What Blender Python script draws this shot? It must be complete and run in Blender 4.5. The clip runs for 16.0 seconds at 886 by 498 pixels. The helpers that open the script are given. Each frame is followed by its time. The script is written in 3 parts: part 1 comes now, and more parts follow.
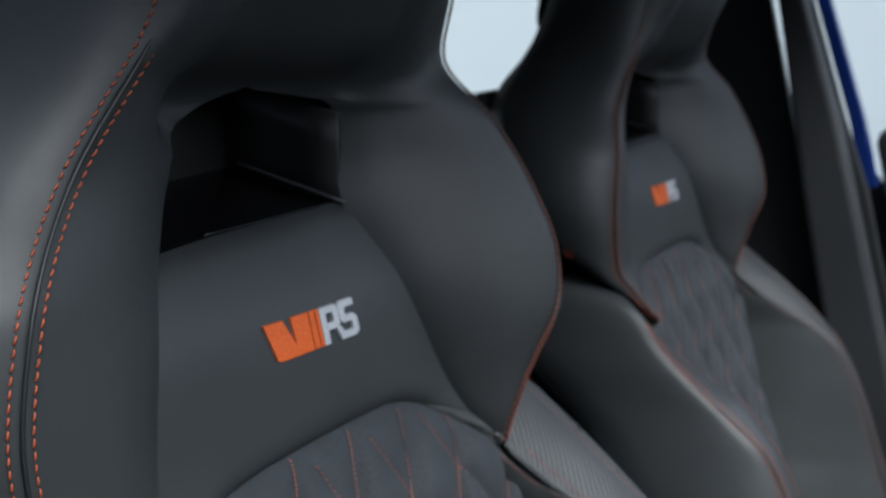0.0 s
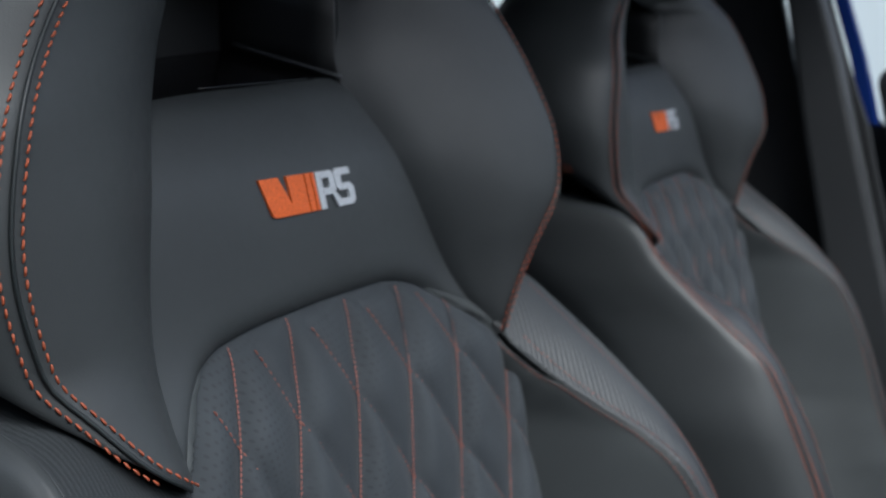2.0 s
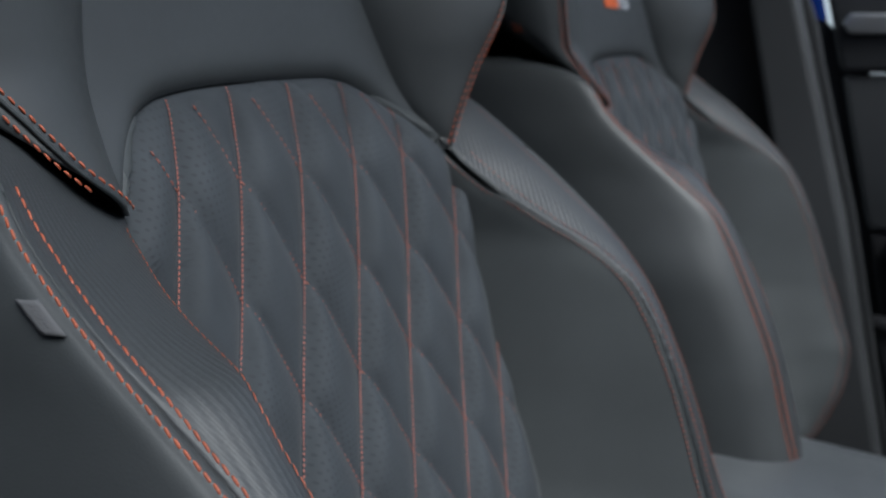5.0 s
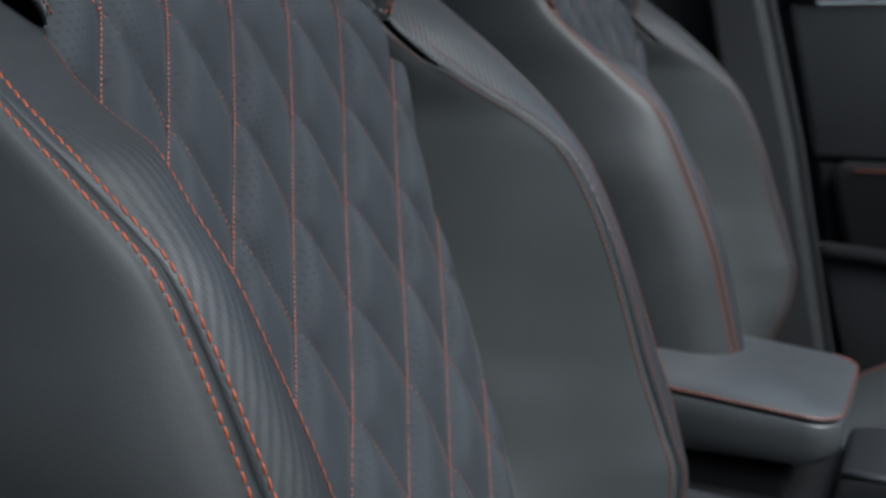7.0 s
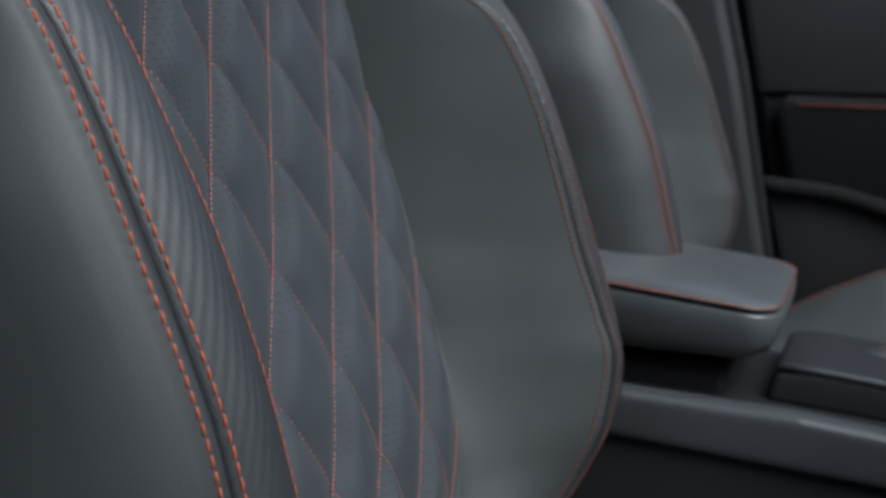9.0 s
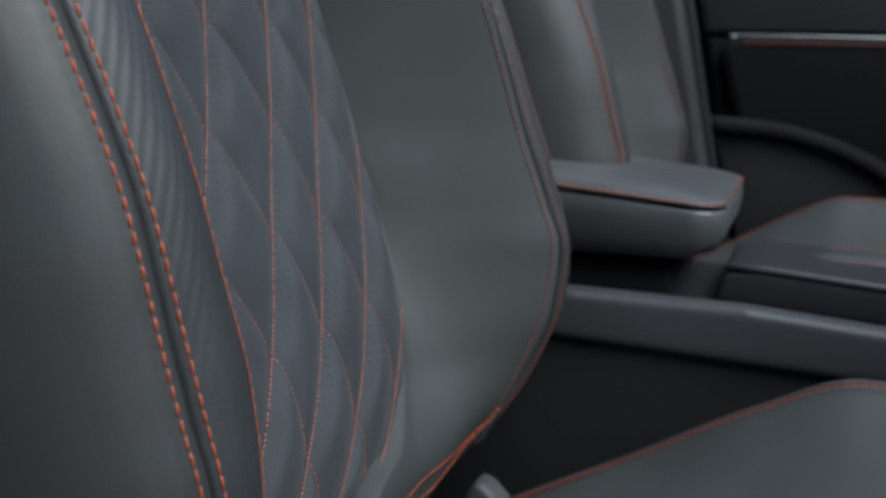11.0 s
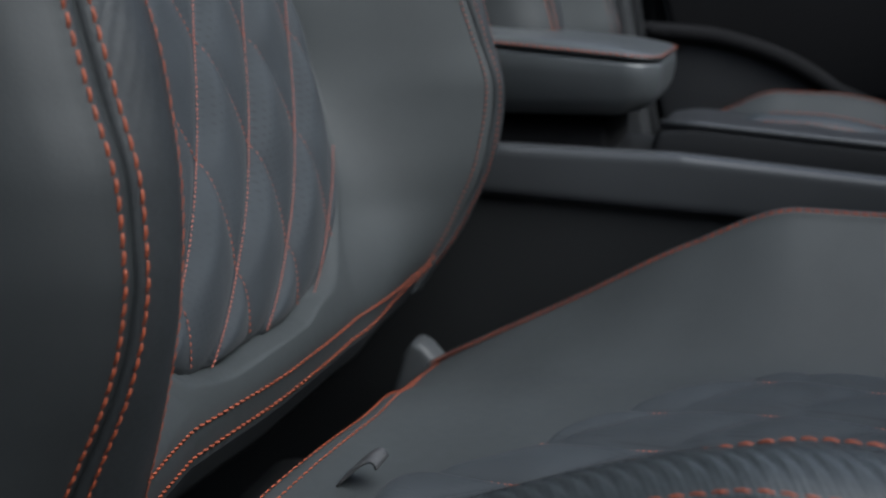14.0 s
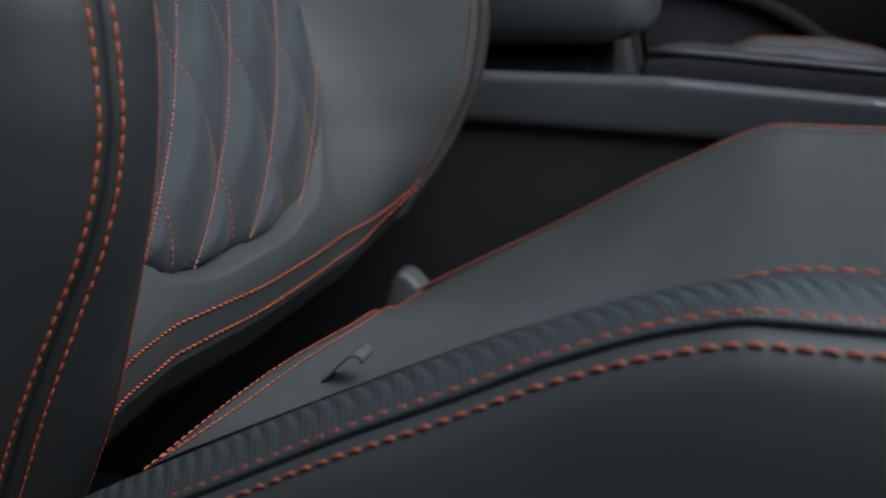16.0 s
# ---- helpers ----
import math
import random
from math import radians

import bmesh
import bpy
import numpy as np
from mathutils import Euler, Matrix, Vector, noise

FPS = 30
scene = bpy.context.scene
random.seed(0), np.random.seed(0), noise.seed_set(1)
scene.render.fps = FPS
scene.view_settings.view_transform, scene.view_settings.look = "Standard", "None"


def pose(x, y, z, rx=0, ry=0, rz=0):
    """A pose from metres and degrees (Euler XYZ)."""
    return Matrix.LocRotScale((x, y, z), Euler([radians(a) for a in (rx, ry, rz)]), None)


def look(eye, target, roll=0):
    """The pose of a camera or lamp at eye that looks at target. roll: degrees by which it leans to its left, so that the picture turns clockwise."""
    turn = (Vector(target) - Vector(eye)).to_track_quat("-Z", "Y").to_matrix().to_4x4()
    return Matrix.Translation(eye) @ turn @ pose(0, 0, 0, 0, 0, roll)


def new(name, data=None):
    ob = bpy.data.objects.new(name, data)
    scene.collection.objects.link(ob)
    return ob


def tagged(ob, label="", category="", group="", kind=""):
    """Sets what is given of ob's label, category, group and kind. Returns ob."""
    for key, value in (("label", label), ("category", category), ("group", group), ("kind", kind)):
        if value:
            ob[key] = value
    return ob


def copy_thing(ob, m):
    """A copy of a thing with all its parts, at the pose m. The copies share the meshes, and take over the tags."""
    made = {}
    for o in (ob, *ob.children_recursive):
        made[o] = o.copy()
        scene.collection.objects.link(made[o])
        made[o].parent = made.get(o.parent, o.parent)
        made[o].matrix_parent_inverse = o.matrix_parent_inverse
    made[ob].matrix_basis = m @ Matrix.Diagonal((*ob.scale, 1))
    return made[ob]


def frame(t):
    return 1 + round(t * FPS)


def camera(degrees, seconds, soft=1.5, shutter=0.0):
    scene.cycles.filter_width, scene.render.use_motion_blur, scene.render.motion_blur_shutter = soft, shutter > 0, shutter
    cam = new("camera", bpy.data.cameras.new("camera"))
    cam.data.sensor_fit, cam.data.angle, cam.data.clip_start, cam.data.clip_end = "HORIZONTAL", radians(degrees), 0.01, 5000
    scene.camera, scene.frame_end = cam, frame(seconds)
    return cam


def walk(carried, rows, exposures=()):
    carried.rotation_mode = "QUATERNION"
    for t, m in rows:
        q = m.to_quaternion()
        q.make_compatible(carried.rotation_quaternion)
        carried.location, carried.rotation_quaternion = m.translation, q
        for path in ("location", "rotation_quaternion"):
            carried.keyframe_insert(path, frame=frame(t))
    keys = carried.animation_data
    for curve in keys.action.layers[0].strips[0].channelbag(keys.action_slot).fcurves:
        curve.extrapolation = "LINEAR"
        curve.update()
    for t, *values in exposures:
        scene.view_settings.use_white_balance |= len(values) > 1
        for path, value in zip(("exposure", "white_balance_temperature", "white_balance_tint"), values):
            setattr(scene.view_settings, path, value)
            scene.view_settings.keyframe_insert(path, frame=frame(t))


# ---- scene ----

# camera and its way: a slow slide down past the seat
cam = camera(46.0, 16.0, 1.9)
PATH = [
    (0, -0.4974, -0.3871, 1.1033, -59.87, -10.01, 0.06),
    (0.5, -0.4984, -0.3882, 1.0834, -59.82, -9.96, 0.04),
    (1, -0.4995, -0.3893, 1.0632, -59.76, -9.99, -0.02),
    (1.5, -0.5009, -0.3905, 1.0423, -59.75, -10.16, -0.06),
    (2, -0.5025, -0.3919, 1.0209, -59.87, -10.19, -0.04),
    (2.5, -0.5043, -0.3937, 0.9990, -60.12, -10.31, 0.01),
    (3, -0.5060, -0.3955, 0.9773, -60.39, -10.30, 0.04),
    (3.5, -0.5076, -0.3978, 0.9557, -60.77, -10.46, 0.05),
    (4, -0.5092, -0.4004, 0.9349, -61.14, -10.54, 0.01),
    (6.5, -0.5204, -0.4282, 0.8351, -63.64, -11.82, -0.17),
    (7, -0.5199, -0.4336, 0.8139, -64.09, -11.96, -0.05),
    (7.5, -0.5182, -0.4391, 0.7921, -64.68, -12.20, 0.11),
    (8, -0.5155, -0.4438, 0.7704, -65.23, -12.31, 0.29),
    (8.5, -0.5123, -0.4478, 0.7488, -65.91, -12.55, 0.48),
    (9, -0.5097, -0.4503, 0.7282, -66.52, -12.61, 0.55),
    (9.5, -0.5077, -0.4522, 0.7080, -67.19, -12.78, 0.56),
    (12, -0.5111, -0.4618, 0.6161, -70.46, -13.40, 0.36),
    (12.5, -0.5122, -0.4627, 0.6003, -71.16, -13.74, 0.35),
    (13, -0.5129, -0.4634, 0.5849, -71.73, -14.00, 0.33),
    (13.5, -0.5135, -0.4638, 0.5697, -72.25, -14.33, 0.32),
    (14, -0.5140, -0.4636, 0.5556, -72.67, -14.63, 0.26),
    (14.5, -0.5148, -0.4635, 0.5425, -73.01, -14.96, 0.22),
    (15, -0.5158, -0.4636, 0.5307, -73.31, -15.23, 0.09),
    (15.5, -0.5165, -0.4643, 0.5205, -73.44, -15.44, 0.01),
    (16, -0.5170, -0.4654, 0.5113, -73.41, -15.59, 0.01),
]
walk(cam, [(t, pose(x, y, z, 90 + pitch, 0, yaw) @ pose(0, 0, 0, 0, 0, roll)) for t, x, y, z, yaw, pitch, roll in PATH],
     exposures=[(0, 1.16, 6200, 8), (16, 1.16, 6200, 8)])
cam.data.dof.use_dof = True
cam.data.dof.focus_distance = 0.455
cam.data.dof.aperture_fstop = 10.0

# daylight from an overcast sky
world = bpy.data.worlds.new("sky")
scene.world = world
world.use_nodes = True
wn = world.node_tree
sky = wn.nodes.new("ShaderNodeTexSky")
sky.sky_type = "NISHITA"
sky.sun_disc = False
sky.sun_elevation = radians(53)
sky.sun_rotation = radians(204)
sky.dust_density = 3.0
cloud = wn.nodes.new("ShaderNodeHueSaturation")
cloud.inputs["Saturation"].default_value = 0.65
wn.links.new(sky.outputs[0], cloud.inputs["Color"])
wn.links.new(cloud.outputs[0], wn.nodes["Background"].inputs[0])
wn.nodes["Background"].inputs[1].default_value = 0.11
sun = new("sun", bpy.data.lights.new("sun", "SUN"))
sun.data.energy = 1.25
sun.data.angle = radians(40)
sun.data.color = (0.93, 0.985, 1.0)
sun.matrix_world = look((-1.5, -2.9, 4.9), (0, 0, 0.6))


# ---- materials ----
def principled(name, base, rough, metal=0.0, spec=0.5):
    m = bpy.data.materials.new(name)
    m.use_nodes = True
    b = m.node_tree.nodes["Principled BSDF"]
    b.inputs["Base Color"].default_value = (*base, 1)
    b.inputs["Roughness"].default_value = rough
    b.inputs["Metallic"].default_value = metal
    b.inputs["Specular IOR Level"].default_value = spec
    return m, m.node_tree, b


def coords(nt, scale=(1, 1, 1), rot=(0, 0, 0)):
    c = nt.nodes.new("ShaderNodeTexCoord")
    mp = nt.nodes.new("ShaderNodeMapping")
    mp.inputs["Scale"].default_value = scale
    mp.inputs["Rotation"].default_value = rot
    nt.links.new(c.outputs["Object"], mp.inputs[0])
    return mp.outputs[0]


def tex(nt, kind, vec, scale, **more):
    n = nt.nodes.new(kind)
    nt.links.new(vec, n.inputs["Vector"])
    n.inputs["Scale"].default_value = scale
    for k, v in more.items():
        n.inputs[k].default_value = v
    return n


def ramp(nt, sock, p0, c0, p1, c1):
    r = nt.nodes.new("ShaderNodeValToRGB")
    r.color_ramp.elements[0].position, r.color_ramp.elements[1].position = p0, p1
    r.color_ramp.elements[0].color, r.color_ramp.elements[1].color = (*c0, 1), (*c1, 1)
    nt.links.new(sock, r.inputs[0])
    return r.outputs[0]


def bump(nt, b, sock, strength, dist, before=None):
    n = nt.nodes.new("ShaderNodeBump")
    n.inputs["Strength"].default_value = strength
    n.inputs["Distance"].default_value = dist
    nt.links.new(sock, n.inputs["Height"])
    if before is not None:
        nt.links.new(before.outputs[0], n.inputs["Normal"])
    nt.links.new(n.outputs[0], b.inputs["Normal"])
    return n


def leather(name, base, rough, grain=900.0, strength=0.10):
    m, nt, b = principled(name, base, rough)
    v = coords(nt)
    big = tex(nt, "ShaderNodeTexNoise", v, 9.0, Detail=3.0)
    lo = tuple(c * 0.86 for c in base)
    hi = tuple(c * 1.14 for c in base)
    nt.links.new(ramp(nt, big.outputs[0], 0.3, lo, 0.7, hi), b.inputs["Base Color"])
    cells = tex(nt, "ShaderNodeTexVoronoi", v, grain)
    soft = tex(nt, "ShaderNodeTexNoise", v, 38.0, Detail=2.0)
    first = bump(nt, b, soft.outputs[0], 0.06, 0.002)
    bump(nt, b, cells.outputs["Distance"], strength, 0.0004, first)
    fine = tex(nt, "ShaderNodeTexNoise", v, 160.0, Detail=2.0)
    r = nt.nodes.new("ShaderNodeMapRange")
    r.inputs["To Min"].default_value, r.inputs["To Max"].default_value = rough - 0.05, rough + 0.07
    nt.links.new(fine.outputs[0], r.inputs[0])
    nt.links.new(r.outputs[0], b.inputs["Roughness"])
    return m


def woven(name, base, rough, along, pitch, depth, fade=None):
    """Leather embossed with a slanting twill; along: the direction in which the ribs follow one another."""
    m, nt, b = principled(name, base, rough)
    v = coords(nt)

    def wave(direction, length, phase=None):
        dot = nt.nodes.new("ShaderNodeVectorMath")
        dot.operation = "DOT_PRODUCT"
        nt.links.new(v, dot.inputs[0])
        dot.inputs[1].default_value = Vector(direction).normalized()
        turn = nt.nodes.new("ShaderNodeMath")
        turn.operation = "MULTIPLY_ADD"
        nt.links.new(dot.outputs["Value"], turn.inputs[0])
        turn.inputs[1].default_value = 2 * math.pi / length
        if phase is not None:
            nt.links.new(phase, turn.inputs[2])
        out = nt.nodes.new("ShaderNodeMath")
        out.operation = "SINE"
        nt.links.new(turn.outputs[0], out.inputs[0])
        return out.outputs[0]

    rib = wave(along, pitch)
    notch = wave((along[0], -along[1], -along[2]), pitch * 0.5, rib)
    both = nt.nodes.new("ShaderNodeMath")
    both.operation = "MULTIPLY_ADD"
    nt.links.new(notch, both.inputs[0])
    both.inputs[1].default_value = 0.3
    nt.links.new(rib, both.inputs[2])
    if fade:
        # the embossing runs out towards the lower end
        axes = nt.nodes.new("ShaderNodeSeparateXYZ")
        nt.links.new(v, axes.inputs[0])
        run = nt.nodes.new("ShaderNodeMapRange")
        run.inputs["From Min"].default_value, run.inputs["From Max"].default_value = fade
        nt.links.new(axes.outputs[2], run.inputs[0])
        weak = nt.nodes.new("ShaderNodeMath")
        weak.operation = "MULTIPLY"
        nt.links.new(both.outputs[0], weak.inputs[0])
        nt.links.new(run.outputs[0], weak.inputs[1])
        both = weak
    br = tex(nt, "ShaderNodeTexNoise", v, 520.0, Detail=2.0)
    lo = tuple(c * 0.8 for c in base)
    nt.links.new(ramp(nt, br.outputs[0], 0.35, lo, 0.65, base), b.inputs["Base Color"])
    first = bump(nt, b, both.outputs[0], depth, 0.0005)
    bump(nt, b, br.outputs[0], 0.2, 0.0005, first)
    return m


def suede(name, base):
    """Quilted microfibre with rows of pin holes."""
    m, nt, b = principled(name, base, 0.78, spec=0.3)
    v = coords(nt)
    dots = tex(nt, "ShaderNodeTexVoronoi", coords(nt, scale=(1, 0, 1), rot=(0, radians(8), 0)), 250.0, Randomness=0.0)
    hole = ramp(nt, dots.outputs["Distance"], 0.16, (0.35, 0.35, 0.35), 0.26, (1, 1, 1))
    cloud = tex(nt, "ShaderNodeTexNoise", v, 26.0, Detail=4.0)
    tone = ramp(nt, cloud.outputs[0], 0.3, tuple(c * 0.88 for c in base), 0.7, tuple(c * 1.12 for c in base))
    mx = nt.nodes.new("ShaderNodeMixRGB")
    mx.blend_type = "MULTIPLY"
    patch = tex(nt, "ShaderNodeTexNoise", v, 14.0, Detail=1.0)
    share = nt.nodes.new("ShaderNodeMapRange")
    share.inputs["From Min"].default_value, share.inputs["From Max"].default_value = 0.42, 0.6
    share.inputs["To Min"].default_value, share.inputs["To Max"].default_value = 0.07, 0.40
    nt.links.new(patch.outputs[0], share.inputs[0])
    nt.links.new(share.outputs[0], mx.inputs[0])
    nt.links.new(tone, mx.inputs[1])
    nt.links.new(hole, mx.inputs[2])
    nt.links.new(mx.outputs[0], b.inputs["Base Color"])
    nap = tex(nt, "ShaderNodeTexNoise", v, 1500.0, Detail=2.0)
    first = bump(nt, b, nap.outputs[0], 0.3, 0.0005)
    bump(nt, b, hole, 0.12, 0.0005, first)
    b.inputs["Sheen Weight"].default_value = 0.07
    b.inputs["Sheen Roughness"].default_value = 0.4
    return m


def thread(name, base):
    m, nt, b = principled(name, base, 0.5)
    v = coords(nt)
    n = tex(nt, "ShaderNodeTexNoise", v, 700.0, Detail=2.0)
    nt.links.new(ramp(nt, n.outputs[0], 0.3, tuple(c * 0.7 for c in base), 0.7, base), b.inputs["Base Color"])
    bump(nt, b, n.outputs[0], 0.5, 0.0005)
    return m


def plastic(name, base, rough, grain=500.0, strength=0.15):
    m, nt, b = principled(name, base, rough)
    v = coords(nt)
    n = tex(nt, "ShaderNodeTexNoise", v, grain, Detail=2.0)
    c = tex(nt, "ShaderNodeTexNoise", v, 5.0, Detail=4.0)
    nt.links.new(ramp(nt, c.outputs[0], 0.3, tuple(k * 0.85 for k in base), 0.7, tuple(k * 1.15 for k in base)), b.inputs["Base Color"])
    bump(nt, b, n.outputs[0], strength, 0.0006)
    return m


LEATHER = leather("black_leather", (0.033, 0.037, 0.039), 0.50)
LEATHER_SOFT = leather("charcoal_leather", (0.046, 0.0515, 0.0535), 0.62)
LEATHER_SOFT.node_tree.nodes["Principled BSDF"].inputs["Specular IOR Level"].default_value = 0.36
SUEDE = suede("quilted_microfibre", (0.037, 0.043, 0.049))
CARBON = woven("carbon_look_leather", (0.033, 0.037, 0.040), 0.50, (1, .25, -.5), 0.0034, 0.15, (.47, .60))
CARBON_FAR = woven("ribbed_carbon_look_leather", (0.036, 0.040, 0.043), 0.46, (-.8, .58, .14), 0.0042, 0.5, (.50, .66))
# Same leather on the cushion, with bluish light from above put into its base.
CARBON_SEAT_LIT = woven("carbon_look_cushion_leather_lit", (0.042, 0.049, 0.053), 0.40, (.4, -.92, 0), 0.0021, 0.12)
ORANGE = thread("orange_thread", (0.39, 0.085, 0.035))
SEAM_THREAD = thread("seam_thread", (0.43, 0.135, 0.095))
DIM_THREAD = thread("dim_thread", (0.30, 0.08, 0.05))
ORANGE_LOGO = thread("orange_embroidery", (0.78, 0.13, 0.015))
SILVER = thread("silver_embroidery", (0.55, 0.58, 0.62))
# Armrest leather: base colour lightened to stand in for front light on it.
ARM_LIT = leather("armrest_leather_lightened", (0.064, 0.070, 0.074), 0.34)
RIM = plastic("satin_rim_plastic", (0.046, 0.049, 0.053), 0.36)
PIPING = principled("black_piping", (0.012, 0.016, 0.017), 0.5)[0]
SHELL = plastic("black_plastic", (0.014, 0.015, 0.016), 0.5)
GLOSS = principled("gloss_black", (0.006, 0.006, 0.007), 0.18)[0]
TRIM = plastic("grey_trim_plastic", (0.031, 0.033, 0.035), 0.55)
DARK = plastic("dark_door_plastic", (0.014, 0.015, 0.017), 0.6)
BUCKLE = plastic("grey_buckle_plastic", (0.065, 0.07, 0.075), 0.5)
TAG = plastic("grey_fabric", (0.065, 0.066, 0.070), 0.85, 900.0, 0.4)
NEAR_BLACK = plastic("near_black_matte", (0.008, 0.008, 0.009), 0.95, 300.0, 0.6)
NEAR_BLACK.node_tree.nodes["Principled BSDF"].inputs["Specular IOR Level"].default_value = 0.25
BLUE = principled("blue_paint", (0.004, 0.02, 0.13), 0.2)[0]
CHROME = plastic("satin_metal", (0.45, 0.46, 0.47), 0.3)
CLOTH = plastic("roof_lining", (0.25, 0.26, 0.27), 0.9)
WALL = plastic("shade_wall_grey", (0.07, 0.075, 0.08), 0.8, 40.0)
PALE = principled("pale_backdrop", (0.60, 0.66, 0.67), 0.8)[0]
GROUND = plastic("grey_concrete", (0.11, 0.113, 0.115), 0.85, 60.0)
CHROME.node_tree.nodes["Principled BSDF"].inputs["Metallic"].default_value = 0.9


# ---- tools ----
def spline(points):
    """A smooth curve through (s, value, value, ...), as a function of s."""
    a = np.array(sorted(points), float)
    s, v = a[:, 0], a[:, 1:]
    d = np.diff(v, axis=0) / np.diff(s)[:, None]
    m = np.zeros_like(v)
    m[0], m[-1] = d[0], d[-1]
    same = d[1:] * d[:-1] > 0
    with np.errstate(divide="ignore", invalid="ignore"):
        h = 2 * d[1:] * d[:-1] / (d[1:] + d[:-1])
    m[1:-1] = np.where(same, h, 0)

    def at(q):
        q = min(max(q, s[0]), s[-1])
        i = min(max(int(np.searchsorted(s, q)) - 1, 0), len(s) - 2)
        w = s[i + 1] - s[i]
        t = (q - s[i]) / w
        out = (2 * t**3 - 3 * t**2 + 1) * v[i] + (t**3 - 2 * t**2 + t) * w * m[i] + (3 * t**2 - 2 * t**3) * v[i + 1] + (t**3 - t**2) * w * m[i + 1]
        return float(out[0]) if len(out) == 1 else out
    return at


def part(name, bm, material, parent=None, label="", smooth=True):
    me = bpy.data.meshes.new(name)
    bm.normal_update()
    bm.to_mesh(me)
    bm.free()
    if smooth:
        me.polygons.foreach_set("use_smooth", [True] * len(me.polygons))
    me.materials.append(material)
    ob = new(name, me)
    if parent is not None:
        ob.parent = parent
    if label:
        tagged(ob, label)
    return ob


def empty(name, label, category, group="", at=(0, 0, 0), kind=""):
    ob = new(name)
    ob.location = at
    return tagged(ob, label, category, group, kind)


def sheet(rows, flip=False):
    """A bmesh from a grid of points."""
    bm = bmesh.new()
    grid = [[bm.verts.new(p) for p in row] for row in rows]
    for a, b in zip(grid, grid[1:]):
        for i in range(len(a) - 1):
            f = (a[i], a[i + 1], b[i + 1], b[i])
            bm.faces.new(f[::-1] if flip else f)
    return bm


def thick(bm, d):
    """Gives a sheet a back, d behind its normals."""
    bm.normal_update()
    bmesh.ops.solidify(bm, geom=bm.faces[:], thickness=d)
    return bm


def box(bm, lo, hi, bevel=0.0, seg=2):
    m = Matrix.Translation([(a + b) / 2 for a, b in zip(lo, hi)]) @ Matrix.Diagonal([b - a for a, b in zip(lo, hi)] + [1])
    vs = bmesh.ops.create_cube(bm, size=1, matrix=m)["verts"]
    if bevel:
        es = {e for v in vs for e in v.link_edges}
        bmesh.ops.bevel(bm, geom=list(es), offset=bevel, segments=seg, affect="EDGES", profile=0.6)
    return bm


def boxed(lo, hi, bevel=0.0, seg=2):
    return box(bmesh.new(), lo, hi, bevel, seg)


def prism(outline, axis, lo, hi, bevel=0.0, seg=2):
    """An outline of two coordinates pushed along the third axis."""
    bm = bmesh.new()
    def put(p, h):
        q = list(p)
        q.insert(axis, h)
        return q
    a = [bm.verts.new(put(p, lo)) for p in outline]
    b = [bm.verts.new(put(p, hi)) for p in outline]
    bm.faces.new(a)
    bm.faces.new(b[::-1])
    n = len(a)
    for i in range(n):
        bm.faces.new((a[i], b[i], b[(i + 1) % n], a[(i + 1) % n]))
    bmesh.ops.recalc_face_normals(bm, faces=bm.faces[:])
    if bevel:
        bmesh.ops.bevel(bm, geom=bm.edges[:], offset=bevel, segments=seg, affect="EDGES", profile=0.6)
    return bm


def resample(fn, s0, s1, step):
    """Points along fn at even lengths."""
    fine = [Vector(fn(s0 + (s1 - s0) * i / 400)) for i in range(401)]
    acc = np.r_[0, np.cumsum([(b - a).length for a, b in zip(fine, fine[1:])])]
    n = max(int(acc[-1] / step), 1)
    out = []
    for k in range(n + 1):
        q = k * acc[-1] / n
        i = min(int(np.searchsorted(acc, q, side="right")) - 1, 399)
        out.append(fine[i].lerp(fine[i + 1], (q - acc[i]) / max(acc[i + 1] - acc[i], 1e-9)))
    return out


def tube(bm, pts, r, sides=6):
    rings = []
    for i, p in enumerate(pts):
        d = (pts[min(i + 1, len(pts) - 1)] - pts[max(i - 1, 0)]).normalized()
        u = d.cross(Vector((0.3, 0.5, 0.8))).normalized()
        w = d.cross(u)
        rings.append([bm.verts.new(p + (u * math.cos(a) + w * math.sin(a)) * r) for a in (2 * math.pi * k / sides for k in range(sides))])
    for a, b in zip(rings, rings[1:]):
        for k in range(sides):
            bm.faces.new((a[k], a[(k + 1) % sides], b[(k + 1) % sides], b[k]))
    for ring in (rings[0][::-1], rings[-1]):
        bm.faces.new(ring)


def stitches(pts, normal, r=0.0007, gap=0.3, slant=0.12):
    """A row of short threads along points at even lengths; each dips into the cover at its ends."""
    bm = bmesh.new()
    for a, b in zip(pts, pts[1:]):
        d = b - a
        up = Vector(normal(a)).normalized()
        side = d.cross(up).normalized() * d.length * slant * 0.5
        p, q = a + d * gap / 2 - side, b - d * gap / 2 + side
        mid = (p + q) / 2 + up * r * 0.5
        ring = []
        for c, k, h in ((p, 0.5, -0.6), (p.lerp(q, 0.16), 0.95, 0.1), (mid, 1.05, 0.1), (p.lerp(q, 0.84), 0.95, 0.1), (q, 0.5, -0.6)):
            s = d.cross(up).normalized() * r * k
            u = up * r * k
            c = c + up * r * h
            ring.append([bm.verts.new(c + s), bm.verts.new(c + u), bm.verts.new(c - s), bm.verts.new(c - u)])
        for e, f in zip(ring, ring[1:]):
            for k in range(4):
                bm.faces.new((e[k], e[(k + 1) % 4], f[(k + 1) % 4], f[k]))
    return bm


def step(a, b, t):
    t = min(max((t - a) / (b - a), 0), 1)
    return t * t * (3 - 2 * t)


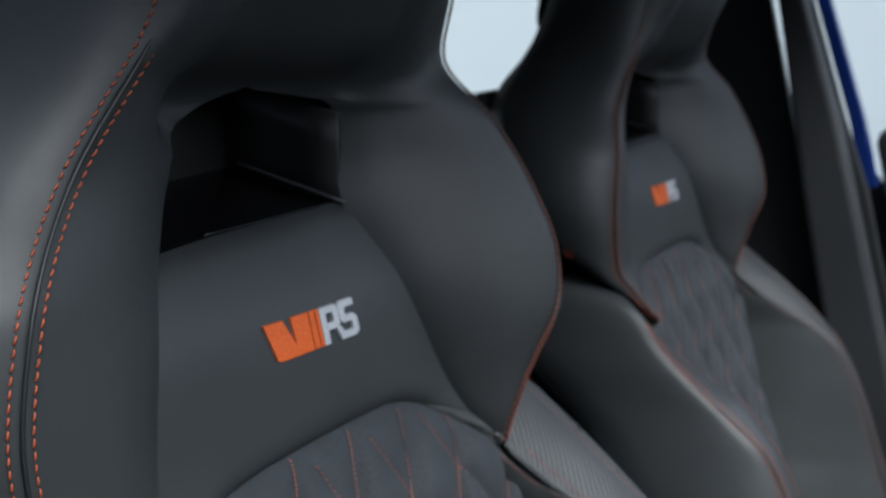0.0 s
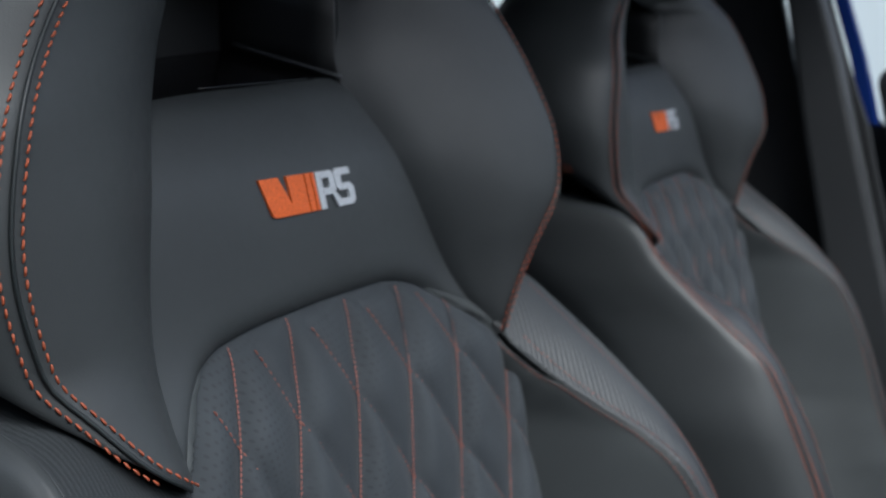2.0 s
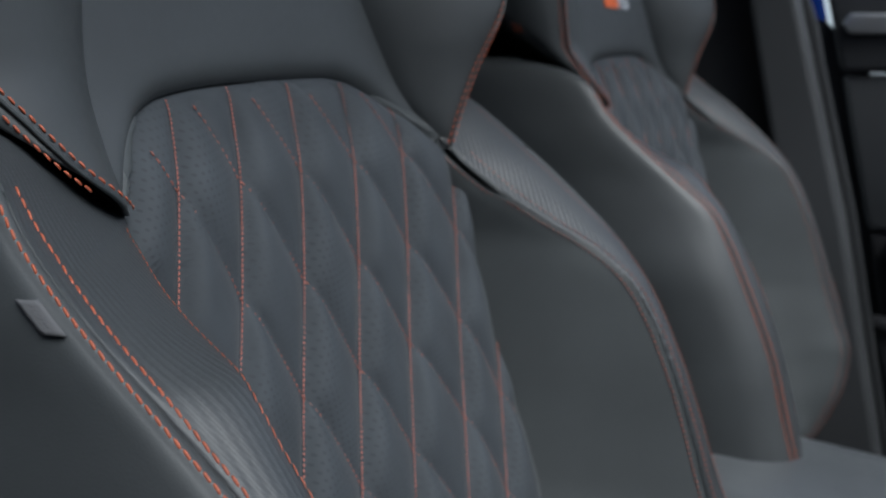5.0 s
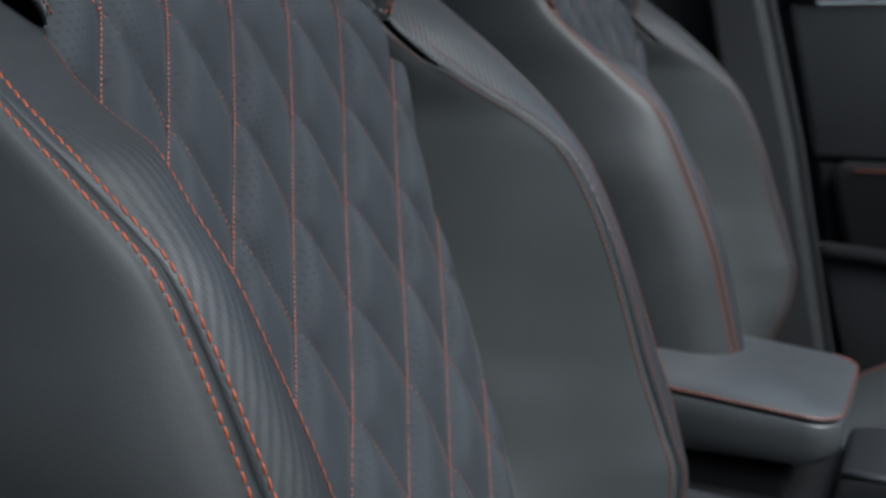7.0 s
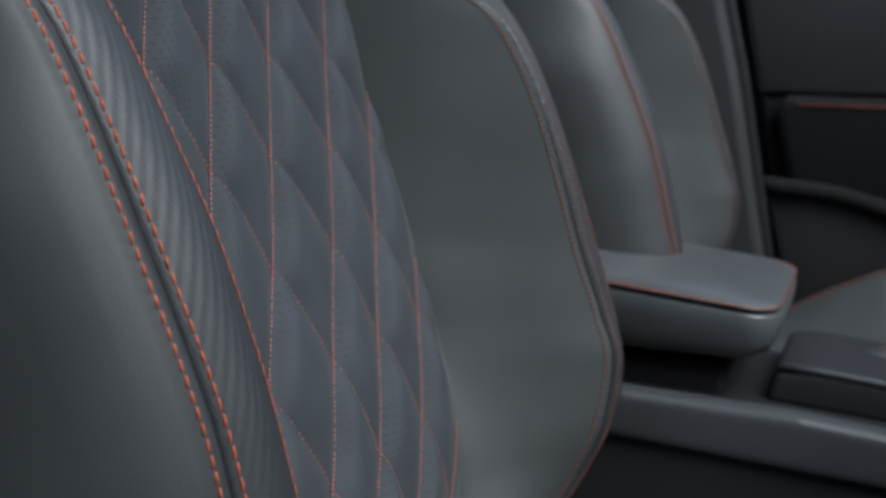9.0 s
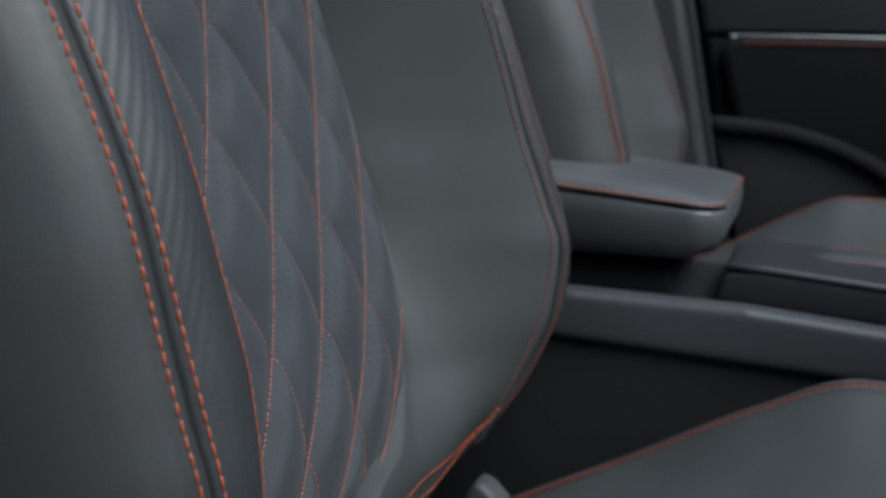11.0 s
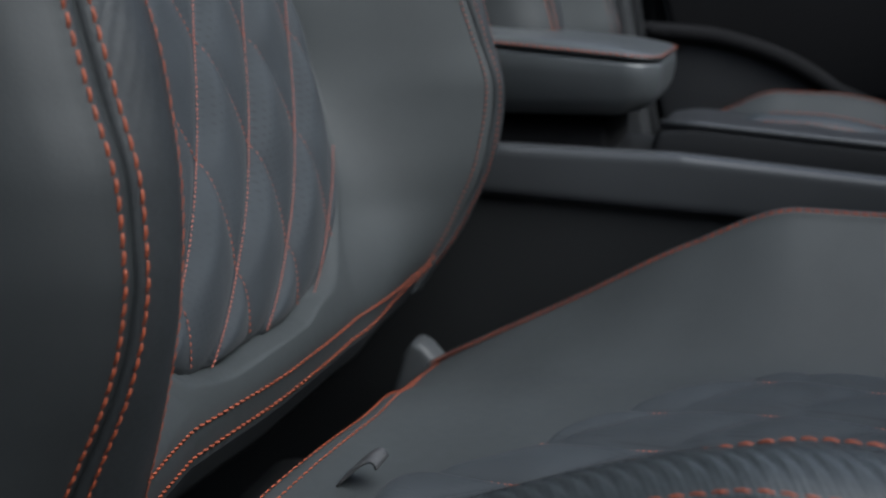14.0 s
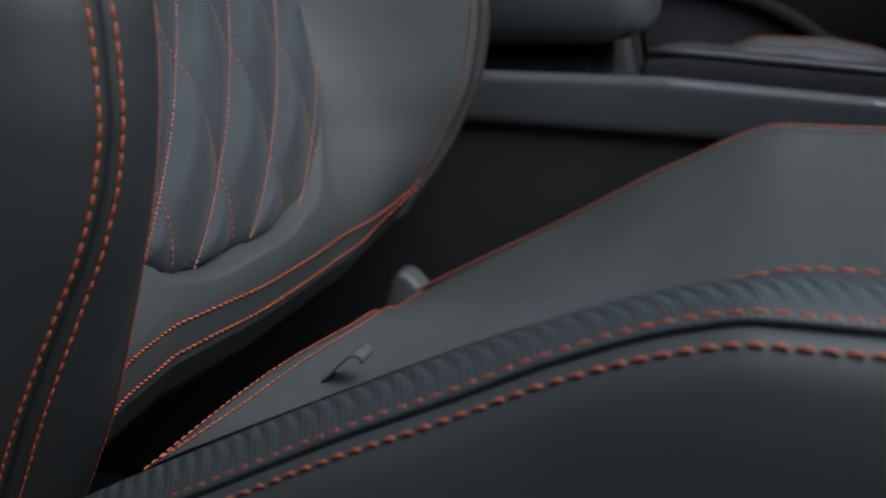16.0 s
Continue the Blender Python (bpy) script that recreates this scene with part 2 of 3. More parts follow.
# ---- the sports seat: backrest ----
# forward is -y, the seat's middle is x = 0
middle = spline([(.20, -.15), (.24, -.165), (.30, -.185), (.36, -.195), (.41, -.185), (.47, -.163), (.53, -.138), (.58, -.117), (.64, -.095), (.707, -.073), (.76, -.058), (.82, -.040), (.87, -.016), (.95, 0), (1.01, .03), (1.1, .06), (1.3, .11)])
# crest seams of the two bolsters: z, x, y
crest_r = spline([(.20, .17, -.14), (.25, .18, -.165), (.30, .192, -.195), (.342, .206, -.226), (.382, .22, -.248), (.429, .226, -.266), (.475, .23, -.270), (.51, .229, -.259), (.562, .226, -.241), (.614, .224, -.226), (.657, .222, -.212), (.698, .22, -.194), (.725, .217, -.177), (.746, .212, -.151), (.768, .2, -.115), (.793, .187, -.079), (.82, .176, -.05), (.845, .18, -.022), (.865, .19, .015), (.876, .2, .04)])
crest_l = spline([(.20, -.18, -.16), (.25, -.19, -.19), (.30, -.2, -.22), (.357, -.215, -.252), (.389, -.219, -.264), (.42, -.22, -.273), (.45, -.22, -.279), (.487, -.22, -.282), (.526, -.219, -.278), (.56, -.217, -.268), (.598, -.216, -.257), (.617, -.215, -.250), (.652, -.215, -.237), (.694, -.215, -.216), (.728, -.215, -.197), (.745, -.214, -.183), (.760, -.210, -.169), (.769, -.204, -.156), (.7745, -.197, -.139), (.782, -.188, -.116), (.792, -.177, -.091), (.803, -.163, -.066), (.811, -.150, -.045), (.8145, -.147, -.041), (.835, -.150, -.015), (.876, -.16, .03)])
outer_r = spline([(.20, .2, -.13), (.30, .225, -.19), (.38, .245, -.246), (.462, .251, -.269), (.534, .251, -.254), (.582, .251, -.237), (.652, .251, -.212), (.707, .251, -.187), (.743, .250, -.163), (.79, .247, -.115), (.836, .244, -.058), (.855, .240, -.032), (.868, .235, .005), (.876, .23, .04)])
outer_l = spline([(.20, -.2, -.15), (.30, -.235, -.205), (.375, -.249, -.2455), (.402, -.25, -.26), (.427, -.25, -.2725), (.45, -.25, -.280), (.468, -.25, -.2828), (.492, -.249, -.2818), (.523, -.248, -.2736), (.547, -.247, -.2670), (.572, -.246, -.2607), (.597, -.245, -.2532), (.66, -.245, -.2275), (.705, -.245, -.207), (.732, -.245, -.191), (.759, -.245, -.159), (.79, -.245, -.121), (.822, -.243, -.086), (.848, -.240, -.066), (.861, -.237, -.045), (.870, -.232, 0), (.876, -.225, .04)])
# outline of the quilted insert: z, left x, right x
insert_x = spline([(.352, -.045, .03), (.356, -.075, .045), (.363, -.095, .074), (.372, -.107, .092), (.401, -.13, .128), (.447, -.15, .154), (.499, -.163, .168), (.536, -.17, .173), (.572, -.18, .181), (.631, -.186, .186), (.69, -.187, .188), (.75, -.196, .189), (.778, -.196, .191), (.795, -.172, .192), (.8145, -.147, .188), (.843, -.126, .152), (.86, -.109, .124), (.869, -.087, .103), (.875, -.05, .072)])
arch = spline([(-.2, .76), (-.16, .796), (-.147, .8145), (-.126, .843), (-.109, .86), (-.087, .869), (-.035, .874), (.02, .875), (.072, .875), (.1, .870), (.124, .860), (.152, .843), (.187, .821), (.2, .81)])
lean = spline([(.34, -.36), (.36, -.337), (.42, -.273), (.47, -.227), (.53, -.182), (.59, -.137), (.65, -.103), (.71, -.073), (.76, -.05), (.82, -.025), (.87, 0), (.9, .012)])
SEAMS = [-.19, -.137, -.085, -.035, .022, .081, .143, .215, .275, .338, .40, .46]
NODE_Z, NODE_STEP = .822, .0605


foot = spline([(-.2, .80), (-.15, .447), (-.13, .401), (-.107, .372), (-.095, .363), (-.075, .356), (-.045, .352), (.03, .352), (.045, .356), (.074, .363), (.092, .372), (.128, .401), (.154, .447), (.168, .499), (.2, .80)])


hem = spline([(-.22, .345), (-.2, .342), (-.15, .334), (-.114, .329), (-.0635, .324), (.005, .318), (.07, .317), (.13, .320), (.175, .328), (.2, .339), (.215, .351), (.26, .352)])


def fold(x, y, z, e):
    """A place e past the lower edge of the backrest, where the cover turns under."""
    a = min(e, .026)
    return Vector((x, y + .5 * a + 1.5 * (e - a), z - .85 * a - .15 * (e - a)))


def cover_edges(z):
    """Where the flat middle of the cover ends."""
    xl, xr = insert_x(min(max(z, .352), .875))
    soft = lambda w: .10 + (w - .10 + math.sqrt((w - .10) ** 2 + .0009)) / 2
    a, b = soft(xr), crest_r(z)[0] - .012
    return max(-soft(-xl), crest_l(z)[0] + .012), (a + b - math.sqrt((a - b) ** 2 + .00012)) / 2


def cover_y(x, z):
    """The leather between the two crests; it dips under the edge of the insert and into the crest seam."""
    lo, hi = cover_edges(z)
    cx, cy = crest_r(z) if x > 0 else crest_l(z)
    edge = hi if x > 0 else lo
    t = min(max((x - edge) / (cx - edge), 0), 1)
    high = step(.79, .835, z)
    raised = (1 - step(.335, .40, z)) * step(.22, .32, z)
    y0 = middle(z) + .012 * step(.85, .88, z)
    inside = min(x - insert_x(z)[0], insert_x(z)[1] - x, z - foot(x)) if .352 < z < .9 else -1
    tuck = step(0, .004, inside) * (.007 + .017 * raised)
    rise = 0.80 * t + 0.20 * math.sin(t * math.pi / 2)
    rise += (t ** 1.6 - rise) * (1 - step(.38, .52, z))
    xl, xr = insert_x(min(max(z, .352), .875))
    out = max(x - xr, xl - x, foot(x) - z, 0)
    fill = (.006 - .010 * (1 - math.exp(-out / .028))) * step(.42, .60, z) * (1 - high)
    y = y0 - .017 * raised * (1 - t * t) ** 2 + (cy - y0) * rise
    y += fill * (1 - t) - 0.004 * math.sin(math.pi * t) + tuck
    return y


def crest_slope(z):
    """Length on the leather for each unit of x, close to the far crest."""
    hi = cover_edges(z)[1]
    cx, cy = crest_r(z)
    return math.sqrt(1 + ((cy - middle(z)) / (cx - hi)) ** 2)


def crest_row(z):
    x = crest_r(z)[0] - .0066 / crest_slope(z)
    return Vector((x - .0006, cover_y(x, z) - .0004, z))


def cover_row(z):
    share = (z - .205) / .155
    low = z < .36
    z = .344 + .016 * share if low else z
    lo, hi = cover_edges(z)
    l, r = crest_l(z)[0], crest_r(z)[0]
    xs = [l + (lo - l) * (1 - (1 - k / 28) ** 1.6) for k in range(29)] + list(np.linspace(lo + .0015, hi - .0015, 60)) + [hi + (r - hi) * (k / 28) ** 1.6 for k in range(28)] + [r - d / crest_slope(z) for d in (.0030, .0022, .0016, .0010, .0005, 0)]
    row = []
    for x in xs:
        dip = .0020 * (1 - .8 * step(.775, .815, z)) * math.exp(-(r - x) * crest_slope(z) / .0006)
        h = hem(x) - .006
        zx = h + (.36 - h) * share if low else z
        row.append((x + dip * .8, cover_y(x, zx) + dip * .6, zx))
    return row


def quilt_y(x, z):
    """Puffed fields between upright seams and slanting ones."""
    q = x - lean(z)
    i = max(k for k in range(len(SEAMS)) if SEAMS[k] <= q) if q > SEAMS[0] else 0
    i = min(i, len(SEAMS) - 2)
    w = SEAMS[i + 1] - SEAMS[i]
    u = (q - SEAMS[i]) / w
    v = (NODE_Z - z) / NODE_STEP
    d = (v - u) % 1.0
    dv = min(d, 1 - d) * NODE_STEP * 0.7
    puff = (1 - math.exp(-u * w / 0.0045)) * (1 - math.exp(-(1 - u) * w / 0.009)) * (0.36 + 0.64 * (1 - math.exp(-dv / 0.006)))
    # fuller on the side that follows a seam
    puff *= 0.65 + 0.95 * (1 - u)
    puff *= (1 - .95 * math.exp(-max(z - foot(x), 0) / .032))
    if .352 < z < .876:
        xl, xr = insert_x(z)
        puff *= 1 - math.exp(-max(min(x - xl, xr - x), 0) / .007)
    puff *= 1 - math.exp(-max(arch(x) - z, 0) / .009)
    return middle(z) - 0.0012 - 0.0105 * puff


def insert_sheet():
    rows = []
    n, m = 190, 260
    for j in range(n + 1):
        z = .352 + (.875 - .352) * j / n
        xl, xr = insert_x(z)
        row = []
        for i in range(m + 1):
            x = xl + (xr - xl) * i / m
            rim = min(x - xl, xr - x, max(arch(x) - z, 0) + .0, (z - .352) + .0)
            drop = (0.0060 if x < 0 else 0.0020) * math.exp(-max(rim, 0) / 0.005) + .006 * math.exp(-max(arch(x) - z, 0) / .006) + .004 * math.exp(-max(z - foot(x), 0) / .006)
            row.append((x, quilt_y(x, z) + drop, z))
        rows.append(row)
    return sheet(rows)


def logo_panel():
    top = spline([(-.11, .995), (-.088, 1.0), (0, 1.006), (.085, 1.010), (.11, 1.01)])
    right = spline([(.79, .2), (.82, .181), (.86, .152), (.906, .125), (.96, .101), (1.012, .084)])
    left = spline([(.79, .146), (.8145, .147), (.832, .144), (.855, .140), (.879, .136), (.901, .132), (.925, .126), (.952, .117), (.978, .105), (1.012, .086)])
    rows = []
    for j in range(61):
        f = j / 60
        row = []
        for i in range(61):
            s = -1 + 2 * i / 60
            z = .87
            for _ in range(4):
                x = s * (right(z) + .012) if s > 0 else s * (left(z) + .012 * step(.818, .85, z))
                z = arch(x) + (top(x) - arch(x)) * f
            roll = 0.008 * math.exp(-f * 22) + 0.010 * math.exp(-(1 - f) * 34)
            row.append((x, middle(z) - 0.003 + roll, z))
        rows.append(row)
    return sheet(rows)


def wing(side):
    """Shoulder wing running up into the head support. Rows of z, cross sections from the inner seam round to the back."""
    inner = spline([(.817, .184), (.857, .154), (.905, .127), (.962, .100), (1.012, .083), (1.05, .088), (1.070, .090), (1.079, .084), (1.084, .05), (1.090, .0), (1.24, .0)] if side > 0 else
                   [(.8145, .1455), (.832, .144), (.855, .140), (.879, .136), (.901, .132), (.925, .126), (.952, .117), (.978, .105), (1.005, .090), (1.043, .072), (1.066, .056), (1.078, .036), (1.085, .016), (1.090, .0), (1.24, .0)])
    if side > 0:
        crest = spline([(.819, .178, -.049), (.85, .189, -.054), (.877, .2, -.060), (.927, .220, -.072), (.961, .224, -.068), (1.013, .213, -.051), (1.064, .189, -.029), (1.109, .165, -.0), (1.149, .160, -.010), (1.2, .155, -.02), (1.24, .11, .0)])
    else:
        crest = spline([(.8145, .1485, -.045), (.822, .159, -.053), (.829, .170, -.058), (.842, .185, -.053), (.862, .2, -.042), (.889, .218, -.030), (.94, .228, -.029), (.992, .219, -.027), (1.057, .175, -.010), (1.135, .120, -.016), (1.21, .102, -.024), (1.24, .09, -.01)])
    inner_y = spline([(.81, -.046), (.87, -.018), (.95, -.002), (1.01, .024), (1.05, .032), (1.09, .033), (1.12, .016), (1.17, -.020), (1.24, -.08)])
    hold = .086 if side > 0 else .072
    z0 = .8195 if side > 0 else .8155
    rows = []
    turn = ((.006, .003), (.013, .010), (.019, .024), (.023, .045), (.024, .075), (.020, .105), (.010, .130), (-.01, .148), (-.06, .155)) if side > 0 else (
        (.006, .0025), (.014, .0075), (.022, .016), (.029, .030), (.034, .050), (.036, .080), (.030, .110), (.012, .138), (-.06, .155))
    for z in (*np.linspace(z0, 1.07, 46), *np.linspace(1.0725, 1.0975, 11), *np.linspace(1.104, 1.24, 18)):
        cx, cy = crest(z)
        ix, iy = inner(z), inner_y(z)
        ix = min(ix, cx - .003)
        row = []
        for i in range(15):
            t = i / 14
            x = ix + (cx - ix) * t
            ref = ix if z < 1.045 else max(ix, min(hold, cx - .01))
            f = max(0, (x - ref) / (cx - ref))
            y = iy + (cy - iy) * f - .010 * math.sin(math.pi * f) * min(1, (cx - ref) / .08)
            if t < .12:
                y += .006 * (1 - t / .12) * (1 - step(1.06, 1.075, z))
            y += .016 * (1 - step(1.078, 1.11, z)) * step(1.05, 1.072, z) * (1 - step(.06, .12, x))
            y -= .024 * step(1.08, 1.125, z) * (1 - step(.07, .15, x)) * (1 - step(1.15, 1.24, z))
            row.append((side * x, y, z))
        wide = min(1.0, (z - z0) / .06 + .2)
        deep = 1 + (.4 if side > 0 else -.15) * step(1.03, 1.17, z)
        for dx, dy in turn:
            foot_z = z0 + .75 * min(dy, .1)
            zz = foot_z + (z - z0) / (1.1 - z0) * (1.1 - foot_z) if z < 1.1 else z
            row.append((side * (cx + dx * wide * deep), cy + dy * (wide if dy < .02 else 1) * deep, zz))
        rows.append(row)
    rim = rows[0][19:]
    hollow = [rim] + [[(px - side * dx, py, pz - dz) for px, py, pz in rim] for dx, dz in ((.012, -.002), (.022, .0), (.026, .03), (.03, .09))]
    def edge(off, back=0.0):
        def fn(z):
            cx, cy = crest(z)
            wide = min(1.0, (z - z0) / .06 + .2)
            o = off
            if side > 0:
                o = off + .016 * step(.90, .96, z)
            if back:
                deep = 1 + (.4 if side > 0 else -.15) * step(1.03, 1.17, z)
                b = back * (1 - .45 * (1 - step(.90, 1.10, z)))
                return Vector((side * (cx + (.0245 - .03 * max(.05 - b, 0)) * deep), cy + b * deep, z))
            return Vector((side * (cx + o), cy + (-.0012 if o < 0 else o * .45 - .0016), z))
        return fn
    return sheet(rows, flip=side < 0), edge, z0, sheet(hollow)


def strip_at(side, z, t):
    """A place t of the way from the crest to the outer seam; the seams lie in narrow grooves."""
    crest, outer = (crest_r, outer_r) if side > 0 else (crest_l, outer_l)
    cx, cy = crest(z)
    ox, oy = outer(z)
    w = math.hypot(ox - cx, oy - cy)
    fade = 1 - .8 * step(.775, .815, z)
    x = cx + (ox - cx) * t
    y = cy + (oy - cy) * t - .006 * math.sin(math.pi * t)
    rim = (1 - t) * w
    dip = .0014 * math.exp(-rim / .0005) - .0010 * math.exp(-((rim - .0032) / .0022) ** 2)
    x, y = x - side * dip * .75, y + dip * .65
    if side > 0:
        dip = .0020 * fade * math.exp(-t * w / .0006) - .0012 * math.exp(-((t * w - .004) / .003) ** 2)
        x, y = x + dip * .8, y + dip * .6
    return Vector((x, y, z))


def flank_at(side, z, k):
    """A place k of the way along the flank's section."""
    ox, oy = (outer_r if side > 0 else outer_l)(z)
    turn = ((0, 0), (.005, .0022), (.0105, .0065), (.018, .0145), (.028, .034), (.034, .070), (.036, .12), (.030, .165), (.01, .19), (-.05, .2))
    tight = ((0, 0), (.004, .002), (.0075, .007), (.010, .016), (.013, .04), (.016, .075), (.018, .12), (.014, .165), (.0, .19), (-.05, .2))
    i = min(int(k), len(turn) - 2)
    f = k - i
    h = step(.66, .77, z)
    a, b = [tuple(p + (q - p) * h for p, q in zip(turn[j], tight[j])) for j in (i, i + 1)]
    gap = k * .0056
    pucker = .00004 * math.sin(z * 2 * math.pi / .0055) * math.exp(-((k - 1.1) / .45) ** 2)
    dip = pucker + .0014 * math.exp(-gap / .0005) - .0010 * math.exp(-((gap - .0032) / .0022) ** 2)
    return Vector((ox + side * (a[0] + (b[0] - a[0]) * f) - side * dip * .75, oy + a[1] + (b[1] - a[1]) * f + dip * .65, z))


def bolster_sheets(side):
    zs = (*np.linspace(.205, .83, 420), *np.linspace(.8345, .876, 14))
    def bent(fn, z, k):
        if side < 0 or z > .345:
            return fn(side, z, k)
        p = fn(side, .345, k)
        return fold(p.x - .3 * (.345 - z), p.y, p.z, .345 - z)
    strip = [[bent(strip_at, z, t) for t in (0, .015, .03, .05, .08, .12, .18, .27, .38, .5, .62, .73, .82, .87, .91, .94, .96, .975, .988, 1)] for z in zs]
    flank = [[bent(flank_at, z, k) for k in (0, .08, .16, .26, .38, .5, .62, .8, 1, 1.25, 1.5, 2, 2.5, 3, 4, 5, 6, 7, 8, 9)] for z in zs]
    return sheet(strip, flip=side < 0), sheet(flank, flip=side < 0)


def embroidery():
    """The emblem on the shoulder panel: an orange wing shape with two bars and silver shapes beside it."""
    def put(poly, depth=.0016):
        bm = bmesh.new()
        lo, hi = [], []
        for px, pz in poly:
            x = -.043 + px * .0895
            z = .9315 + pz * .0225
            y = middle(z) - .0032
            lo.append(bm.verts.new((x, y + .001, z)))
            hi.append(bm.verts.new((x, y - depth, z)))
        bm.faces.new(hi)
        n = len(lo)
        for i in range(n):
            bm.faces.new((lo[i], lo[(i + 1) % n], hi[(i + 1) % n], hi[i]))
        bmesh.ops.recalc_face_normals(bm, faces=bm.faces[:])
        return bm
    v = [(0, 1.0), (.19, 1.0), (.285, .28), (.28, 1.0), (.46, 1.0), (.46, 0), (.10, 0), (.07, .06)]
    bars = [[(.475, 1.0), (.53, 1.0), (.53, 0), (.475, 0)], [(.545, 1.0), (.575, 1.0), (.575, 0), (.545, 0)]]
    r = [[(.59, 1), (.65, 1), (.65, 0), (.59, 0)], [(.645, 1), (.77, 1), (.79, .88), (.79, .48), (.77, .36), (.645, .36), (.645, .54), (.72, .54), (.73, .6), (.73, .76), (.72, .82), (.645, .82)]]
    s = [[(.74, .37), (.79, .0), (.96, .0), (1.0, .1), (1.0, .48), (.965, .6), (.875, .6), (.865, .66), (.865, .78), (.88, .84), (.985, .84), (.985, 1.02), (.84, 1.02), (.80, .92), (.80, .52), (.835, .42), (.925, .42), (.935, .38), (.935, .24), (.925, .18), (.83, .18), (.79, .38)]]
    return [put(v)] + [put(b) for b in bars], [put(b) for b in r + s]


def build_backrest(seat):
    back = part("backrest", sheet([cover_row(z) for z in np.linspace(.205, .876, 200)]), LEATHER_SOFT, seat, "plain charcoal leather backrest cover")
    part("quilted_insert", insert_sheet(), SUEDE, back, "perforated quilted microfibre insert")
    part("shoulder_panel", logo_panel(), LEATHER, back, "smooth black leather shoulder panel")
    for side, crest, outer, top in ((1, crest_r, outer_r, .818), (-1, crest_l, outer_l, .811)):
        strip, flank = bolster_sheets(side)
        part("bolster_strip", strip, CARBON_FAR if side > 0 else CARBON, back, "carbon look embossed leather strip")
        part("bolster_flank", flank, LEATHER, back, "black leather bolster flank")
        out = (side * .3, -1, 0)
        rows = [(crest_row, .0006), (lambda z: strip_at(side, z, .17 if side > 0 else .03) - Vector((0, .0005, 0)), .0006 if side > 0 else .00032),
                (lambda z: strip_at(side, z, .88) - Vector((0, .0002, 0)), .00058), (lambda z: flank_at(side, z, .64), .00064)]
        for n, (fn, r) in enumerate(rows):
            if (side, n) in ((-1, 0), (1, 3)):
                continue
            top_n = top if n < 2 else top + .03
            part("stitching", stitches(resample(fn, .345 if side > 0 else .26, top_n, .0044 if side > 0 else .0055), lambda p: out, r, .5 if side > 0 else .09), DIM_THREAD if side > 0 else ORANGE, back, "orange stitching")
        for fn in [lambda z: strip_at(side, z, .0), lambda z: strip_at(side, z, 1.0)][0 if side > 0 else 1:]:
            bm = bmesh.new()
            tube(bm, resample(fn, .346 if side > 0 else .26, top if side > 0 else .84, .006), .0014 if side > 0 else .0006)
            part("piping", bm, PIPING, back, "black piping")
        w, edge, z0, hollow = wing(side)
        part("shoulder_wing", w, LEATHER, back, "black leather shoulder wing")
        part("wing_underside", hollow, SHELL, back, "black plastic under the wing")
        for off in (-.0045, .0065) if side < 0 else (-.0085, -.0005):
            part("stitching", stitches(resample(edge(off), z0 + (.004 if off < 0 or side > 0 else .016), 1.2, .0056), lambda p: (side * .3, -1, 0), .00066 if side < 0 else .0005, .25 if side < 0 else .35), ORANGE, back, "orange stitching")
        for b in (.070, .080):
            part("stitching", stitches(resample(edge(0, b), z0 + .085, 1.2, .0056), lambda p: (side, 0, 0), .0007, .14), ORANGE, back, "orange stitching")
        bm = bmesh.new()
        tube(bm, resample(edge(.001 if side < 0 else -.0045), z0 + .002, 1.2, .008), .0011)
        part("piping", bm, PIPING, back, "black piping")
    for up in (.0, .0155):
        rise = lambda x: hem(x) + up * (1 - .6 * step(.12, .21, x))
        part("stitching", stitches(resample(lambda x: Vector((x, cover_y(x, rise(x)) - .0008, rise(x))), -.2, .208, .0058), lambda p: (0, -1, 0), .0007, .22), ORANGE, back, "orange stitching")
    under = sheet([[fold(x, cover_y(x, hem(x) - .006), hem(x) - .006, e) for x in np.linspace(-.212, .208, 60)] for e in (0, .003, .007, .012, .018, .026, .04, .07, .11)], flip=True)
    part("hem_strip", under, CARBON, back, "dark carbon look strip under the hem")
    for k, a in enumerate(SEAMS[1:-1]):
        span = [z for z in np.linspace(.358, .873, 300) if insert_x(z)[0] + .002 < a + lean(z) < insert_x(z)[1] - .003 and z < arch(a + lean(z)) - .001]
        if len(span) > 20:
            fn = lambda z: Vector((a + lean(z), middle(z) - .0026 + .006 * math.exp(-max(arch(a + lean(z)) - z, 0) / .006), z))
            part("stitching", stitches(resample(fn, span[0], span[-1], .0030), lambda p: (0, -1, 0), .0005, .22, .05), SEAM_THREAD, back, "orange stitching")
    for m in range(-8, 12):
        pts = []
        for s in np.linspace(0, len(SEAMS) - 1.001, 700):
            i = int(s)
            z = NODE_Z - (s + m) * NODE_STEP
            if not .36 < z < .866:
                continue
            x = SEAMS[i] + (SEAMS[i + 1] - SEAMS[i]) * (s - i) + lean(z)
            if insert_x(z)[0] + .008 < x < insert_x(z)[1] - .008 and z < arch(x) - .006:
                pts.append(Vector((x, quilt_y(x, z) - .0003, z)))
        if len(pts) > 12:
            part("stitching", stitches(pts[::4], lambda p: (0, -1, 0), .0005, .35, .05), DIM_THREAD, back, "thin orange stitching")
    orange, silver = embroidery()
    for bm in orange:
        part("emblem_shape", bm, ORANGE_LOGO, back, "orange embroidered emblem", smooth=False)
    for bm in silver:
        part("emblem_shape", bm, SILVER, back, "silver embroidered emblem", smooth=False)
